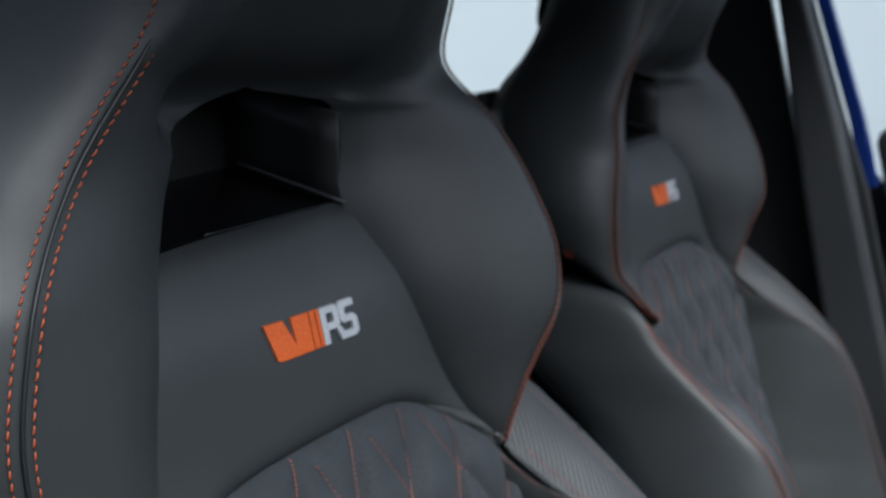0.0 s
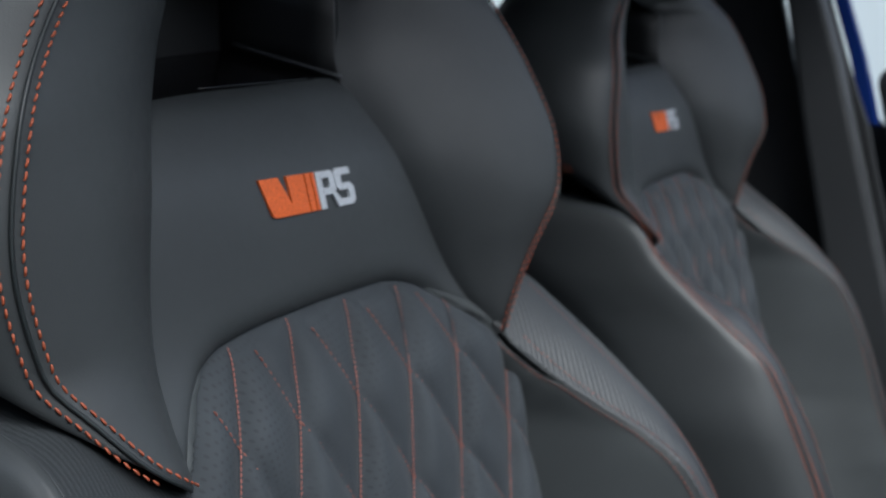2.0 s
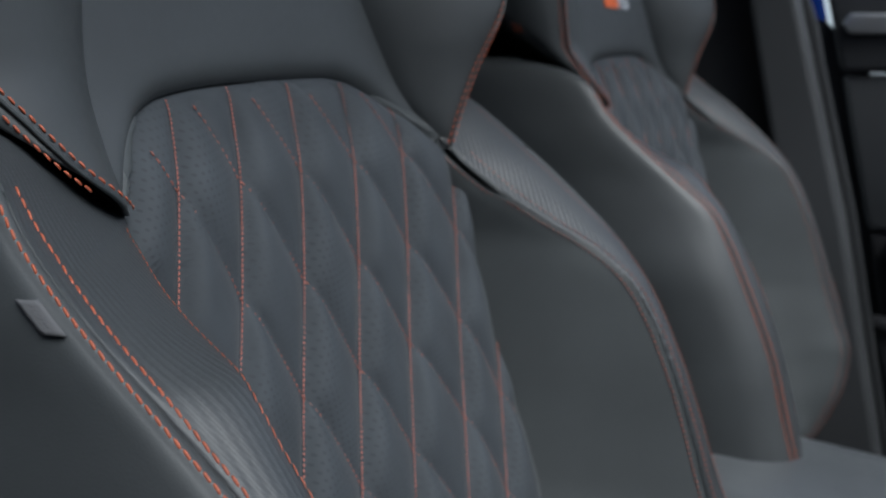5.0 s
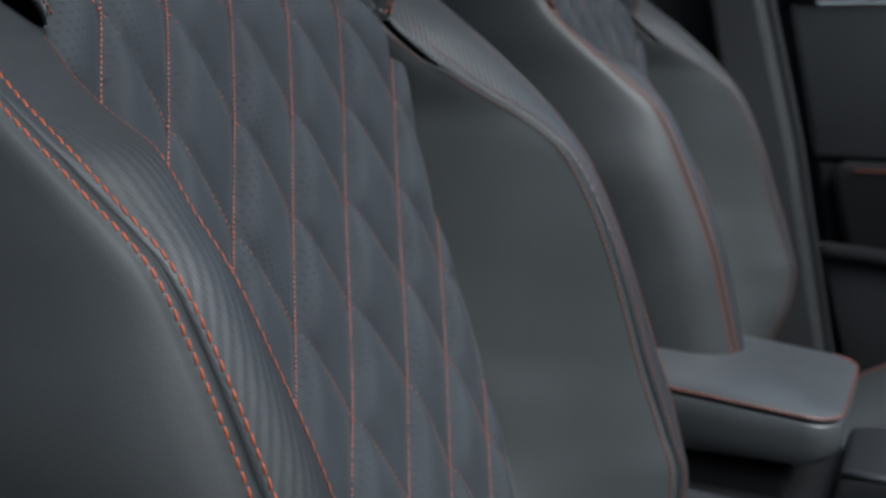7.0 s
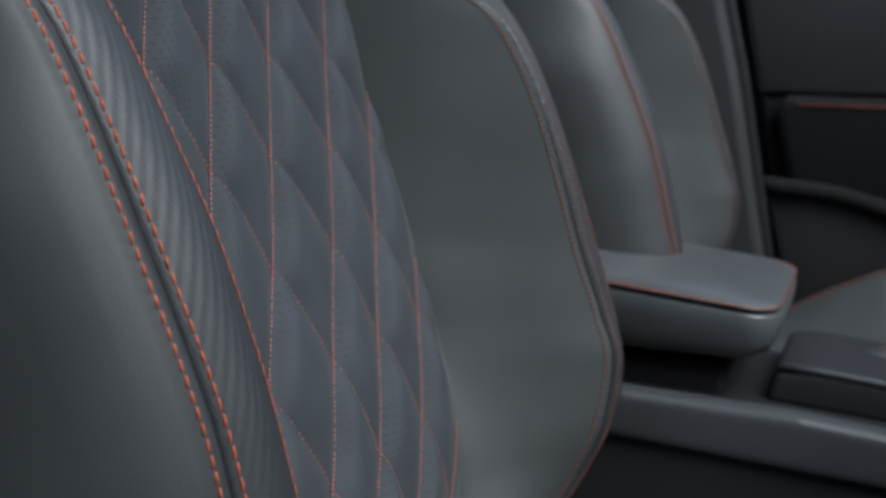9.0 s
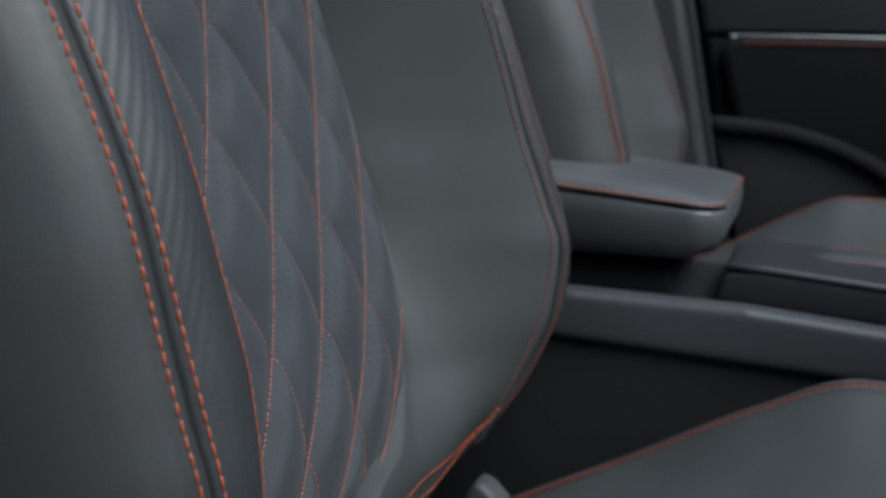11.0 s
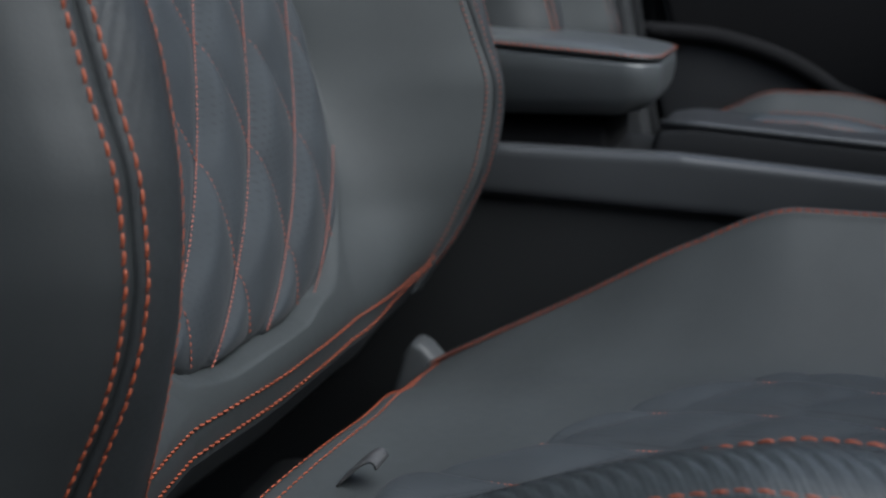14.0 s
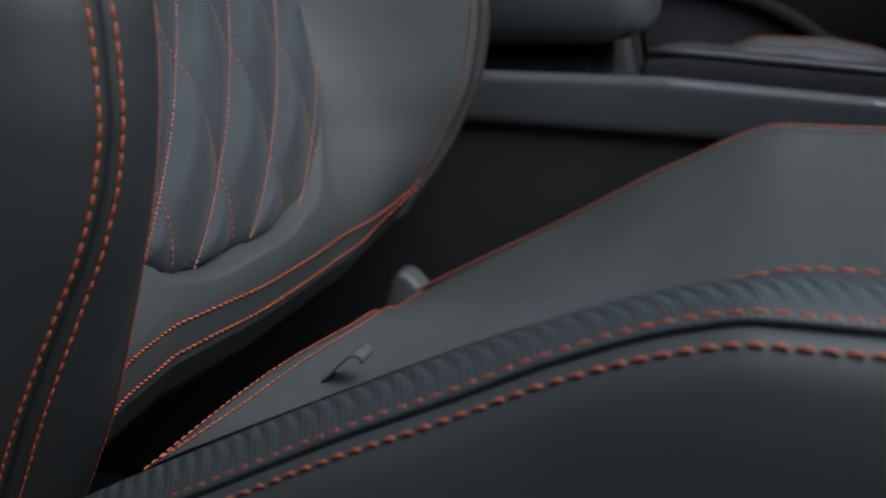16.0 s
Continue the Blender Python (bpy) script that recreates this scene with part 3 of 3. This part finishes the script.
    # the dark opening under the head support
    part("opening_floor", thick(sheet([[(x, y, .999 + x * .08 + (y - .03) * .22) for x in (-.17, -.06, 0, .06, .088)] for y in (.038, .05, .08, .12, .16)]), .004), GLOSS, back, "glossy black plastic opening")
    part("opening_side", thick(sheet([[(.0895, y, 1.004 + (y - .03) * .22 + h) for y in (.034, .06, .1, .16)] for h in (-.004, .02, .045, .066)]), .006), SHELL, back, "black plastic inner wall")
    part("opening_back", prism([(-.2, .99), (.14, .99), (.14, 1.11), (.062, 1.11), (.058, 1.085), (.04, 1.078), (-.2, 1.066)], 1, .135, .145, .003), SHELL, back, "black plastic inner panel")
    bm = bmesh.new()
    tube(bm, [Vector((.0825, .028 + .094 * t, 1.0105 + .0225 * t)) for t in np.linspace(0, 1, 8)], .0015)
    part("opening_edge", bm, BUCKLE, back, "thin grey edge")
    bm = bmesh.new()
    tube(bm, [Vector((-.05 + .11 * t, .033, 1.0055 + .0045 * t)) for t in np.linspace(0, 1, 12)], .0007)
    part("opening_lip", bm, GLOSS, back, "glossy thin lip")
    shell = sheet([[(s * w * 1.0, middle(z) + .12 + .03 * (1 - s * s), z) for s in np.linspace(-1, 1, 17)] for z, w in ((.25, .2), (.4, .24), (.6, .25), (.8, .24), (.95, .22), (.998, .20))], flip=True)
    part("back_shell", shell, SHELL, back, "black plastic back shell")
    return back


# ---- the sports seat: cushion ----
near_crest = spline([(.10, .25), (.18, .285), (.262, .33), (.359, .38), (.397, .398), (.432, .412), (.458, .42), (.487, .425), (.52, .425), (.58, .415), (.66, .38), (.70, .36)])
near_seam = spline([(.10, .245), (.2, .290), (.309, .347), (.351, .3695), (.387, .387), (.42, .4035), (.451, .4152), (.472, .4195), (.502, .4195), (.58, .408), (.70, .352)])
far_crest = spline([(.08, .17), (.158, .219), (.239, .269), (.339, .326), (.417, .372), (.49, .402), (.55, .402), (.62, .392), (.70, .36)])
pan = spline([(.2, .288), (.3, .297), (.4, .308), (.5, .318), (.6, .315), (.7, .285)])
# the cushion's back edge: x, distance forward, height
back_edge = spline([(-.23, .256, .329), (-.1, .25, .323), (0, .25, .3115), (.07, .242, .298), (.13, .231, .2765), (.2, .222, .2595), (.26, .222, .252)])


def bowl_z(x, d):
    n, f, c = near_crest(d), far_crest(d), pan(d)
    if x < 0:
        t = min(max((-x - .10) / (.215 - .10), 0), 1)
        return c + (n - c) * (t * t * (1.6 - .6 * t))
    t = min(max((x - .11) / (.22 - .11), 0), 1)
    return c + (f - c) * (t * t * (1.6 - .6 * t))


def cushion_z(x, d):
    """Height of the cushion at x and at d forward."""
    e, h = back_edge(x)
    past = max(d - e, 0)
    return bowl_z(x, d) + (h - bowl_z(x, e)) * math.exp(-past / .07) - .005 * math.exp(-past / .005)


def build_cushion(seat):
    ds = np.linspace(.10, .70, 900)
    cush = part("cushion", sheet([[(x, -(back_edge(x)[0] + q ** 1.5 * (.70 - back_edge(x)[0])), cushion_z(x, back_edge(x)[0] + q ** 1.5 * (.70 - back_edge(x)[0]))) for x in np.linspace(-.215, .22, 80)] for q in np.linspace(0, 1, 120)], flip=True), LEATHER_SOFT, seat, "charcoal leather seat cushion")
    rows = []
    far_side = spline([(.295, -.085), (.315, -.045), (.345, -.015), (.372, .03), (.40, .065), (.443, .105), (.50, .128), (.67, .130)])
    near_side = spline([(.295, -.10), (.315, -.118), (.345, -.125), (.40, -.128), (.67, -.128)])
    for d in np.linspace(.295, .67, 110):
        row = []
        for k in np.linspace(0, 1, 80):
            x = near_side(d) + (far_side(d) - near_side(d)) * k
            u = ((x + .16) / .0535) % 1
            du = min(u, 1 - u) * .0535
            v = (d / NODE_STEP - u) % 1
            dv = min(v, 1 - v) * NODE_STEP * .7
            rim = min(x - near_side(d), far_side(d) - x, d - .295)
            row.append((x, -d, cushion_z(x, d) + .001 + .009 * (1 - math.exp(-du / .006)) * (.5 + .5 * (1 - math.exp(-dv / .007))) - .011 * math.exp(-rim / .005)))
        rows.append(row)
    part("quilted_insert", sheet(rows, flip=True), SUEDE, cush, "perforated quilted microfibre insert")
    for k in range(5):
        x = -.16 + .0535 * (k + 1)
        start = next(d for d in np.linspace(.30, .6, 160) if near_side(d) + .004 < x < far_side(d) - .006)
        part("stitching", stitches(resample(lambda d: Vector((x, -d, cushion_z(x, d) + .0022)), start, .66, .0032), lambda p: (0, 0, 1), .0005, .15, .05), SEAM_THREAD, cush, "orange stitching")
    def rib(t, d):
        return -.0017 * (1 - abs(math.sin(math.pi * (d - .021 * t) / .0064))) ** 2 * step(0, .06, t) * (1 - step(.45, .82, t))
    strip, flank = [], []
    for d in ds:
        zc, zs = near_crest(d), near_seam(d)
        strip.append([(-.215 - .0325 * t + .0036 * math.exp(-(1 - t) * .032 / .0008), -d, zc + (zs - zc) * t + .005 * math.sin(math.pi * t) + rib(t, d) - .0020 * math.exp(-(1 - t) * .032 / .0006)) for t in (0, .05, .1, .15, .2, .26, .32, .38, .45, .52, .58, .64, .7, .75, .8, .87, .92, .95, .97, .985, 1)])
        flank.append([(-.2475 - a + .00004 * math.sin(d * 2 * math.pi / .006) * math.exp(-((b - .0105) / .004) ** 2), -d, zs - b) for a, b in ((-.0036, .0022), (-.0016, .0019), (.0000, .0013), (.0012, .0008), (.0024, .0006), (.0042, .0016), (.0065, .0040), (.0088, .0078), (.0102, .0108), (.0115, .015), (.014, .030), (.016, .06), (.017, .11), (.014, .17), (.0, .2))])
    part("bolster_strip", sheet(strip, flip=False), CARBON_SEAT_LIT, cush, "carbon look embossed leather strip")
    part("bolster_flank", sheet(flank, flip=False), LEATHER, cush, "black leather cushion flank")
    strip, flank = [], []
    for d in ds[ds > .22][::3]:
        zc = far_crest(d)
        strip.append([(.22 + .03 * t, -d, zc - .01 * t + .005 * math.sin(math.pi * t)) for t in np.linspace(0, 1, 9)])
        flank.append([(.25 + a, -d, zc - .01 - b) for a, b in ((0, 0), (.006, .004), (.014, .014), (.022, .032), (.027, .06), (.027, .12), (.0, .15))])
    part("bolster_strip", sheet(strip, flip=True), CARBON_SEAT_LIT, cush, "carbon look embossed leather strip")
    part("bolster_flank", sheet(flank, flip=True), LEATHER, cush, "black leather cushion flank")
    def line(x, f, lift=.001):
        return lambda d: Vector((x, -d, f(d) + lift))
    up = lambda p: (0, 0, 1)
    for x, f, r in ((-.2150, lambda d: near_crest(d) + .0006 - .0035 * (1 - step(.42, .50, d)), .0005), (-.2438, lambda d: near_seam(d) + .0012, .0005), (-.2545, lambda d: near_seam(d) - .0043, .0006), (.2165, far_crest, .0005), (.2235, far_crest, .0005)):
        part("stitching", stitches(resample(line(x, f), .225 if x > 0 else .12, .69, .006), up, r, .2), ORANGE, cush, "orange stitching")
    for off in (.002, .010):
        part("stitching", stitches(resample(lambda x: Vector((x, -back_edge(x)[0] - off, cushion_z(x, back_edge(x)[0] + off) + .0008)), -.21, .218, .006), up, .0005, .4), ORANGE, cush, "orange stitching")
    wall = sheet([[(x, -back_edge(x)[0] + a, back_edge(x)[1] - .005 - b) for x in np.linspace(-.215, .22, 50)] for a, b in ((0, 0), (.004, .003), (.008, .012), (.009, .03), (.004, .07), (-.02, .12))])
    part("cushion_back", wall, LEATHER, cush, "black leather back of the cushion")
    bm = bmesh.new()
    tube(bm, resample(line(-.2440, near_seam, -.0022), .13, .69, .006), .0006)
    part("piping", bm, PIPING, cush, "black piping")
    front = sheet([[(x, -.70 - .02 * math.sin(math.pi * t), cushion_z(x, .70) * (1 - t) + .12 * t) for x in np.linspace(-.215, .22, 30)] for t in np.linspace(0, 1, 8)], flip=True)
    part("cushion_front", front, LEATHER, cush)
    part("seat_base", boxed((-.2, -.6, .02), (.2, -.1, .18), .02), SHELL, seat, "black plastic seat base")
    for x in (-.19, .15):
        part("seat_rail", boxed((x, -.62, .0), (x + .04, .05, .03), .004), SHELL, seat, "black steel seat rail")
    return cush


def build_seat():
    seat = empty("sports_seat", "black leather sports seat with quilted insert and orange stitching", "car seat", "front seats")
    build_backrest(seat)
    build_cushion(seat)
    return seat


seat = build_seat()
copy_thing(seat, pose(.72, .016, .008))
tag = sheet([[flank_at(-1, z, k) + Vector((-.0012, -.0008, 0)) for k in (1.7, 2.0, 2.3, 2.6, 2.8)] for z in np.linspace(.791, .803, 8)])
part("side_tag", thick(tag, .0008), TAG, [c for c in seat.children if c.name == "backrest"][0], "small grey fabric tag on the flank")


# ---- cabin ----
def structure(name, bm, material, label, category, smooth=False):
    return tagged(part(name, bm, material, None, "", smooth), label, category, kind="structure")


structure("ground", boxed((-40, -40, -.40), (40, 40, -.36)), GROUND, "grey concrete ground under the car", "ground")
structure("floor", boxed((-.42, -1.3, -.06), (1.12, 1.9, -.003)), NEAR_BLACK, "black carpeted car floor", "floor")
# Roof is out of view; height and edges are set for the shade it casts.
structure("ceiling", boxed((-.27, -.29, 1.28), (1.04, 1.9, 1.32), .01), CLOTH, "unseen grey roof slab that shades the head supports", "ceiling")
# Out of view; shaped to block low front light from the lower backrest.
structure("dashboard", prism([(-1.3, 0), (-.95, 0), (-.88, .55), (-.92, .88), (-1.3, .96)], 0, -.38, 1.04, .03, 3), DARK, "unseen dark dashboard block that holds back low front light", "dashboard")
# Added unseen wall: keeps side light off the near seat flank.
structure("shade_wall_west", boxed((-1.35, -4.4, -.36), (-1.2, 8.9, 1.7)), WALL, "added dark wall out of view that shades the near flank", "wall")
# Two made-up backdrops give the windows an even pale brightness.
structure("wall_north", boxed((-6, 9, -.36), (14, 9.2, 6)), PALE, "pale backdrop added behind the rear windows", "wall")
structure("wall_east", boxed((9, -4.4, -.36), (9.2, 9, 3.5)), PALE, "pale backdrop added beyond the far side windows", "wall")
# Added unseen wall too; its height sets how much low front light enters.
structure("shade_wall_south", boxed((-2.9, -4.6, -.36), (9, -4.4, 1.5)), WALL, "added dark wall out of view that limits the front light", "wall")


def door_panel():
    body = empty("door_2", "dark grey passenger door trim with stitched armrest", "car door", "", (.124, .013, -.0095), "structure")
    part("door_card", prism([(-1.2, .622), (-.258, .622), (-.205, .86), (-1.2, .86)], 0, 1.075, 1.16, .01), TRIM, body, "grey upper door trim")
    # lower trim, armrest and pocket rim share the floor's near-black material
    part("door_lower", prism([(-1.2, .02), (-.39, .02), (-.315, .36), (-.260, .618), (-1.2, .618)], 0, 1.08, 1.16, .008), NEAR_BLACK, body, "black lower door trim")
    part("door_top", prism([(-1.2, .863), (-.205, .863), (-.172, 1.0), (-.18, 1.02), (-1.2, .95)], 0, 1.065, 1.16, .012, 3), DARK, body, "dark soft door top")
    part("door_armrest", prism([(-1.2, .385), (-.345, .385), (-.285, .60), (-.30, .622), (-1.2, .615)], 0, 1.052, 1.083, .014, 3), NEAR_BLACK, body, "padded black armrest")
    part("door_edge", prism([(-.42, .0), (-.30, .0), (-.16, .65), (-.06, 1.0), (-.12, 1.0), (-.24, .86)], 0, 1.128, 1.15, .004), SHELL, body, "black door edge")
    part("door_pull", prism([(-.40, .918), (-.215, .922), (-.205, .937), (-.215, .951), (-.40, .948)], 0, 1.05, 1.062, .004, 3), CHROME, body, "satin metal door handle")
    part("door_pocket", prism([(-1.2, .12), (-.38, .12), (-.285, .478), (-.37, .470), (-.457, .450), (-.524, .420), (-.58, .386), (-.8, .33), (-1.2, .31)], 0, 1.04, 1.083, .004), DARK, body, "black door pocket")
    rim = spline([(.276, .486), (.37, .480), (.457, .460), (.524, .430), (.58, .395), (.8, .338), (1.15, .318)])
    bm = bmesh.new()
    tube(bm, [Vector((1.036, -d, rim(d))) for d in np.linspace(.276, 1.15, 40)], .014, 8)
    part("pocket_rim", bm, NEAR_BLACK, body, "near-black rim of the door pocket")
    bm = bmesh.new()
    box(bm, (1.0495, -1.15, .610), (1.0515, -.32, .6115), .0005)
    part("stitching", bm, DIM_THREAD, body, "muted orange seam")
    return body


door_panel()
structure("pillar", prism([(-.36, 0), (-.26, 0), (-.17, .55), (-.120, .78), (-.088, .93), (-.048, 1.15), (-.005, 1.36), (-.03, 1.36), (-.075, 1.195), (-.13, 1.025), (-.175, .853), (-.228, .652), (-.29, .359)], 0, 1.03, 1.08, .008), TRIM, "grey plastic centre pillar trim", "pillar")
structure("belt_panel", prism([(-.30, 0), (-.16, .652), (-.06, 1.025), (.02, 1.36), (.302, 1.36), (.302, 0)], 0, 1.082, 1.10, .004), DARK, "dark panel behind the centre pillar", "pillar")
structure("door_seal", prism([(-.385, 0), (-.30, .359), (-.24, .652), (-.187, .853), (-.168, .93), (-.132, 1.025), (-.077, 1.195), (-.032, 1.36), (-.01, 1.36), (-.10, 1.025), (-.2, .652), (-.33, 0)], 0, 1.082, 1.10, .004), SHELL, "black rubber door seal", "door seal")
structure("pillar_frame", prism([(-.178, .93), (-.155, 1.025), (-.098, 1.195), (-.05, 1.36), (-.03, 1.36), (-.078, 1.195), (-.134, 1.025), (-.158, .93)], 0, 1.102, 1.125, .003), BLUE, "blue painted door frame edge", "door frame")
structure("rear_side_wall", boxed((1.05, .306, .0), (1.12, 1.9, 1.055), .01), DARK, "dark rear door trim", "car door")
structure("tailgate", boxed((-.40, 1.85, .0), (1.04, 1.9, .95), .01), DARK, "dark tailgate trim", "tailgate")


def rear_bench():
    b = empty("rear_bench", "black leather rear bench seat", "car seat")
    part("bench_cushion", boxed((-.30, .55, -.002), (1.0, 1.05, .40), .05, 3), LEATHER, b)
    part("bench_back", prism([(1.0, .30), (1.16, .30), (1.32, .92), (1.2, .92)], 0, -.30, 1.0, .04, 3), LEATHER, b)
    return b


rear_bench()


def console():
    c = empty("centre_console", "black plastic centre console between the seats", "console", "", (0, 0, 0))
    part("console_body", prism([(.20, .0), (.20, .405), (-.30, .405), (-.42, .40), (-1.1, .37), (-1.1, .0)], 0, .318, .55, .012, 3), SHELL, c)
    part("console_rim", prism([(.10, .39), (.10, .416), (-.26, .422), (-.40, .421), (-.55, .411), (-1.1, .375), (-1.1, .35)], 0, .310, .338, .010, 4), RIM, c, "satin grey console rim")
    part("console_ledge", prism([(-.365, .40), (-.372, .430), (-.40, .434), (-.54, .424), (-1.1, .39), (-1.1, .36)], 0, .395, .53, .008, 3), DARK, c, "dark grey console top")
    part("console_bin", boxed((.385, -.33, .40), (.54, .12, .4345), .006), NEAR_BLACK, c, "black storage bin under the armrest")
    bm = bmesh.new()
    tube(bm, [Vector((.397, y, .4345 - max(-.40 - y, 0) * .07)) for y in np.linspace(-.375, -1.0, 20)], .0035, 8)
    part("ledge_trim", bm, RIM, c, "thin grey trim line")
    return c


console()


def rounded_plan(x0, x1, y0, y1, r, n=7):
    """Corners round at the y0 end."""
    out = [(x1, y1), (x0, y1)]
    for k in range(n + 1):
        a = math.pi + k / n * math.pi / 2
        out.append((x0 + r + r * math.cos(a), y0 + r + r * math.sin(a)))
    for k in range(n + 1):
        a = 1.5 * math.pi + k / n * math.pi / 2
        out.append((x1 - r + r * math.cos(a), y0 + r + r * math.sin(a)))
    return out


def slab(plan, low, high, rings):
    """A lid from a plan: rings of (inset, share of the height)."""
    bm = bmesh.new()
    cx = sum(p[0] for p in plan) / len(plan)
    cy = sum(p[1] for p in plan) / len(plan)
    loops = []
    for inset, h in rings:
        loop = []
        for x, y in plan:
            d = Vector((cx - x, cy - y)).normalized() * inset
            px, py = x + d.x, y + d.y
            loop.append(bm.verts.new((px, py, low(py) + (high(py) - low(py)) * h)))
        loops.append(loop)
    n = len(plan)
    for a, b in zip(loops, loops[1:]):
        for i in range(n):
            bm.faces.new((a[i], a[(i + 1) % n], b[(i + 1) % n], b[i]))
    bm.faces.new(loops[0][::-1])
    bm.faces.new(loops[-1])
    bmesh.ops.recalc_face_normals(bm, faces=bm.faces[:])
    return bm


def armrest():
    a = empty("armrest", "padded dark leather centre armrest with orange seam", "armrest")
    seam = lambda y: .498 + (y + .23) * .075
    plan = rounded_plan(.358, .552, -.374, .14, .03)
    part("armrest_pad", slab(plan, lambda y: seam(y) + .0012, lambda y: seam(y) + .013 - .005 * step(-.28, -.376, y), [(.002, 0), (0, .12), (0, .35), (.003, .60), (.010, .82), (.022, .96), (.05, 1.06)]), ARM_LIT, a, "padded charcoal leather lid")
    part("armrest_body", slab(plan, lambda y: .436 + .010 * step(-.30, -.375, y), lambda y: seam(y) - .0012, [(.04, 0), (.022, .02), (.010, .12), (.003, .35), (0, .7), (0, .93), (.002, 1)]), ARM_LIT, a)
    ring = [Vector((x, y, seam(y) + .0045)) for x, y in plan[1:]]
    acc = np.r_[0, np.cumsum([(q - p).length for p, q in zip(ring, ring[1:])])]
    def along(s):
        i = min(int(np.searchsorted(acc, s, side="right")) - 1, len(ring) - 2)
        return ring[i].lerp(ring[i + 1], (s - acc[i]) / (acc[i + 1] - acc[i]))
    part("stitching", stitches(resample(along, 0.0, acc[-1] * .999, .0058), lambda p: (-1, -.3, .2), .0007, .22), ORANGE, a, "orange stitching")
    return a


armrest()


def buckle():
    b = empty("belt_buckle", "grey plastic seat belt buckle beside the cushion", "belt buckle", "", (.258, -.206, .238))
    part("buckle_body", prism([(.022, -.05), (-.030, -.05), (-.030, -.006), (-.018, .012), (-.005, .026), (.006, .030), (.014, .018), (.022, -.012)], 0, -.014, .014, .006, 3), BUCKLE, b)
    part("buckle_stalk", boxed((-.007, -.005, -.20), (.007, .005, -.045), .003), SHELL, b)
    return b


buckle()


def fabric_tag():
    t = empty("fabric_tag", "small grey fabric tag at the back of the cushion", "tag", "", (-.08, -.276, cushion_z(-.08, .285) - .003))
    rows = [[(-.008 + .016 * u, -.018 * v - .006 * math.sin(v * 2.6), .003 + .017 * math.sin(v * 2.2)) for u in np.linspace(0, 1, 5)] for v in np.linspace(0, 1, 9)]
    part("tag_cloth", thick(sheet(rows), .0012), TAG, t)
    return t


fabric_tag()
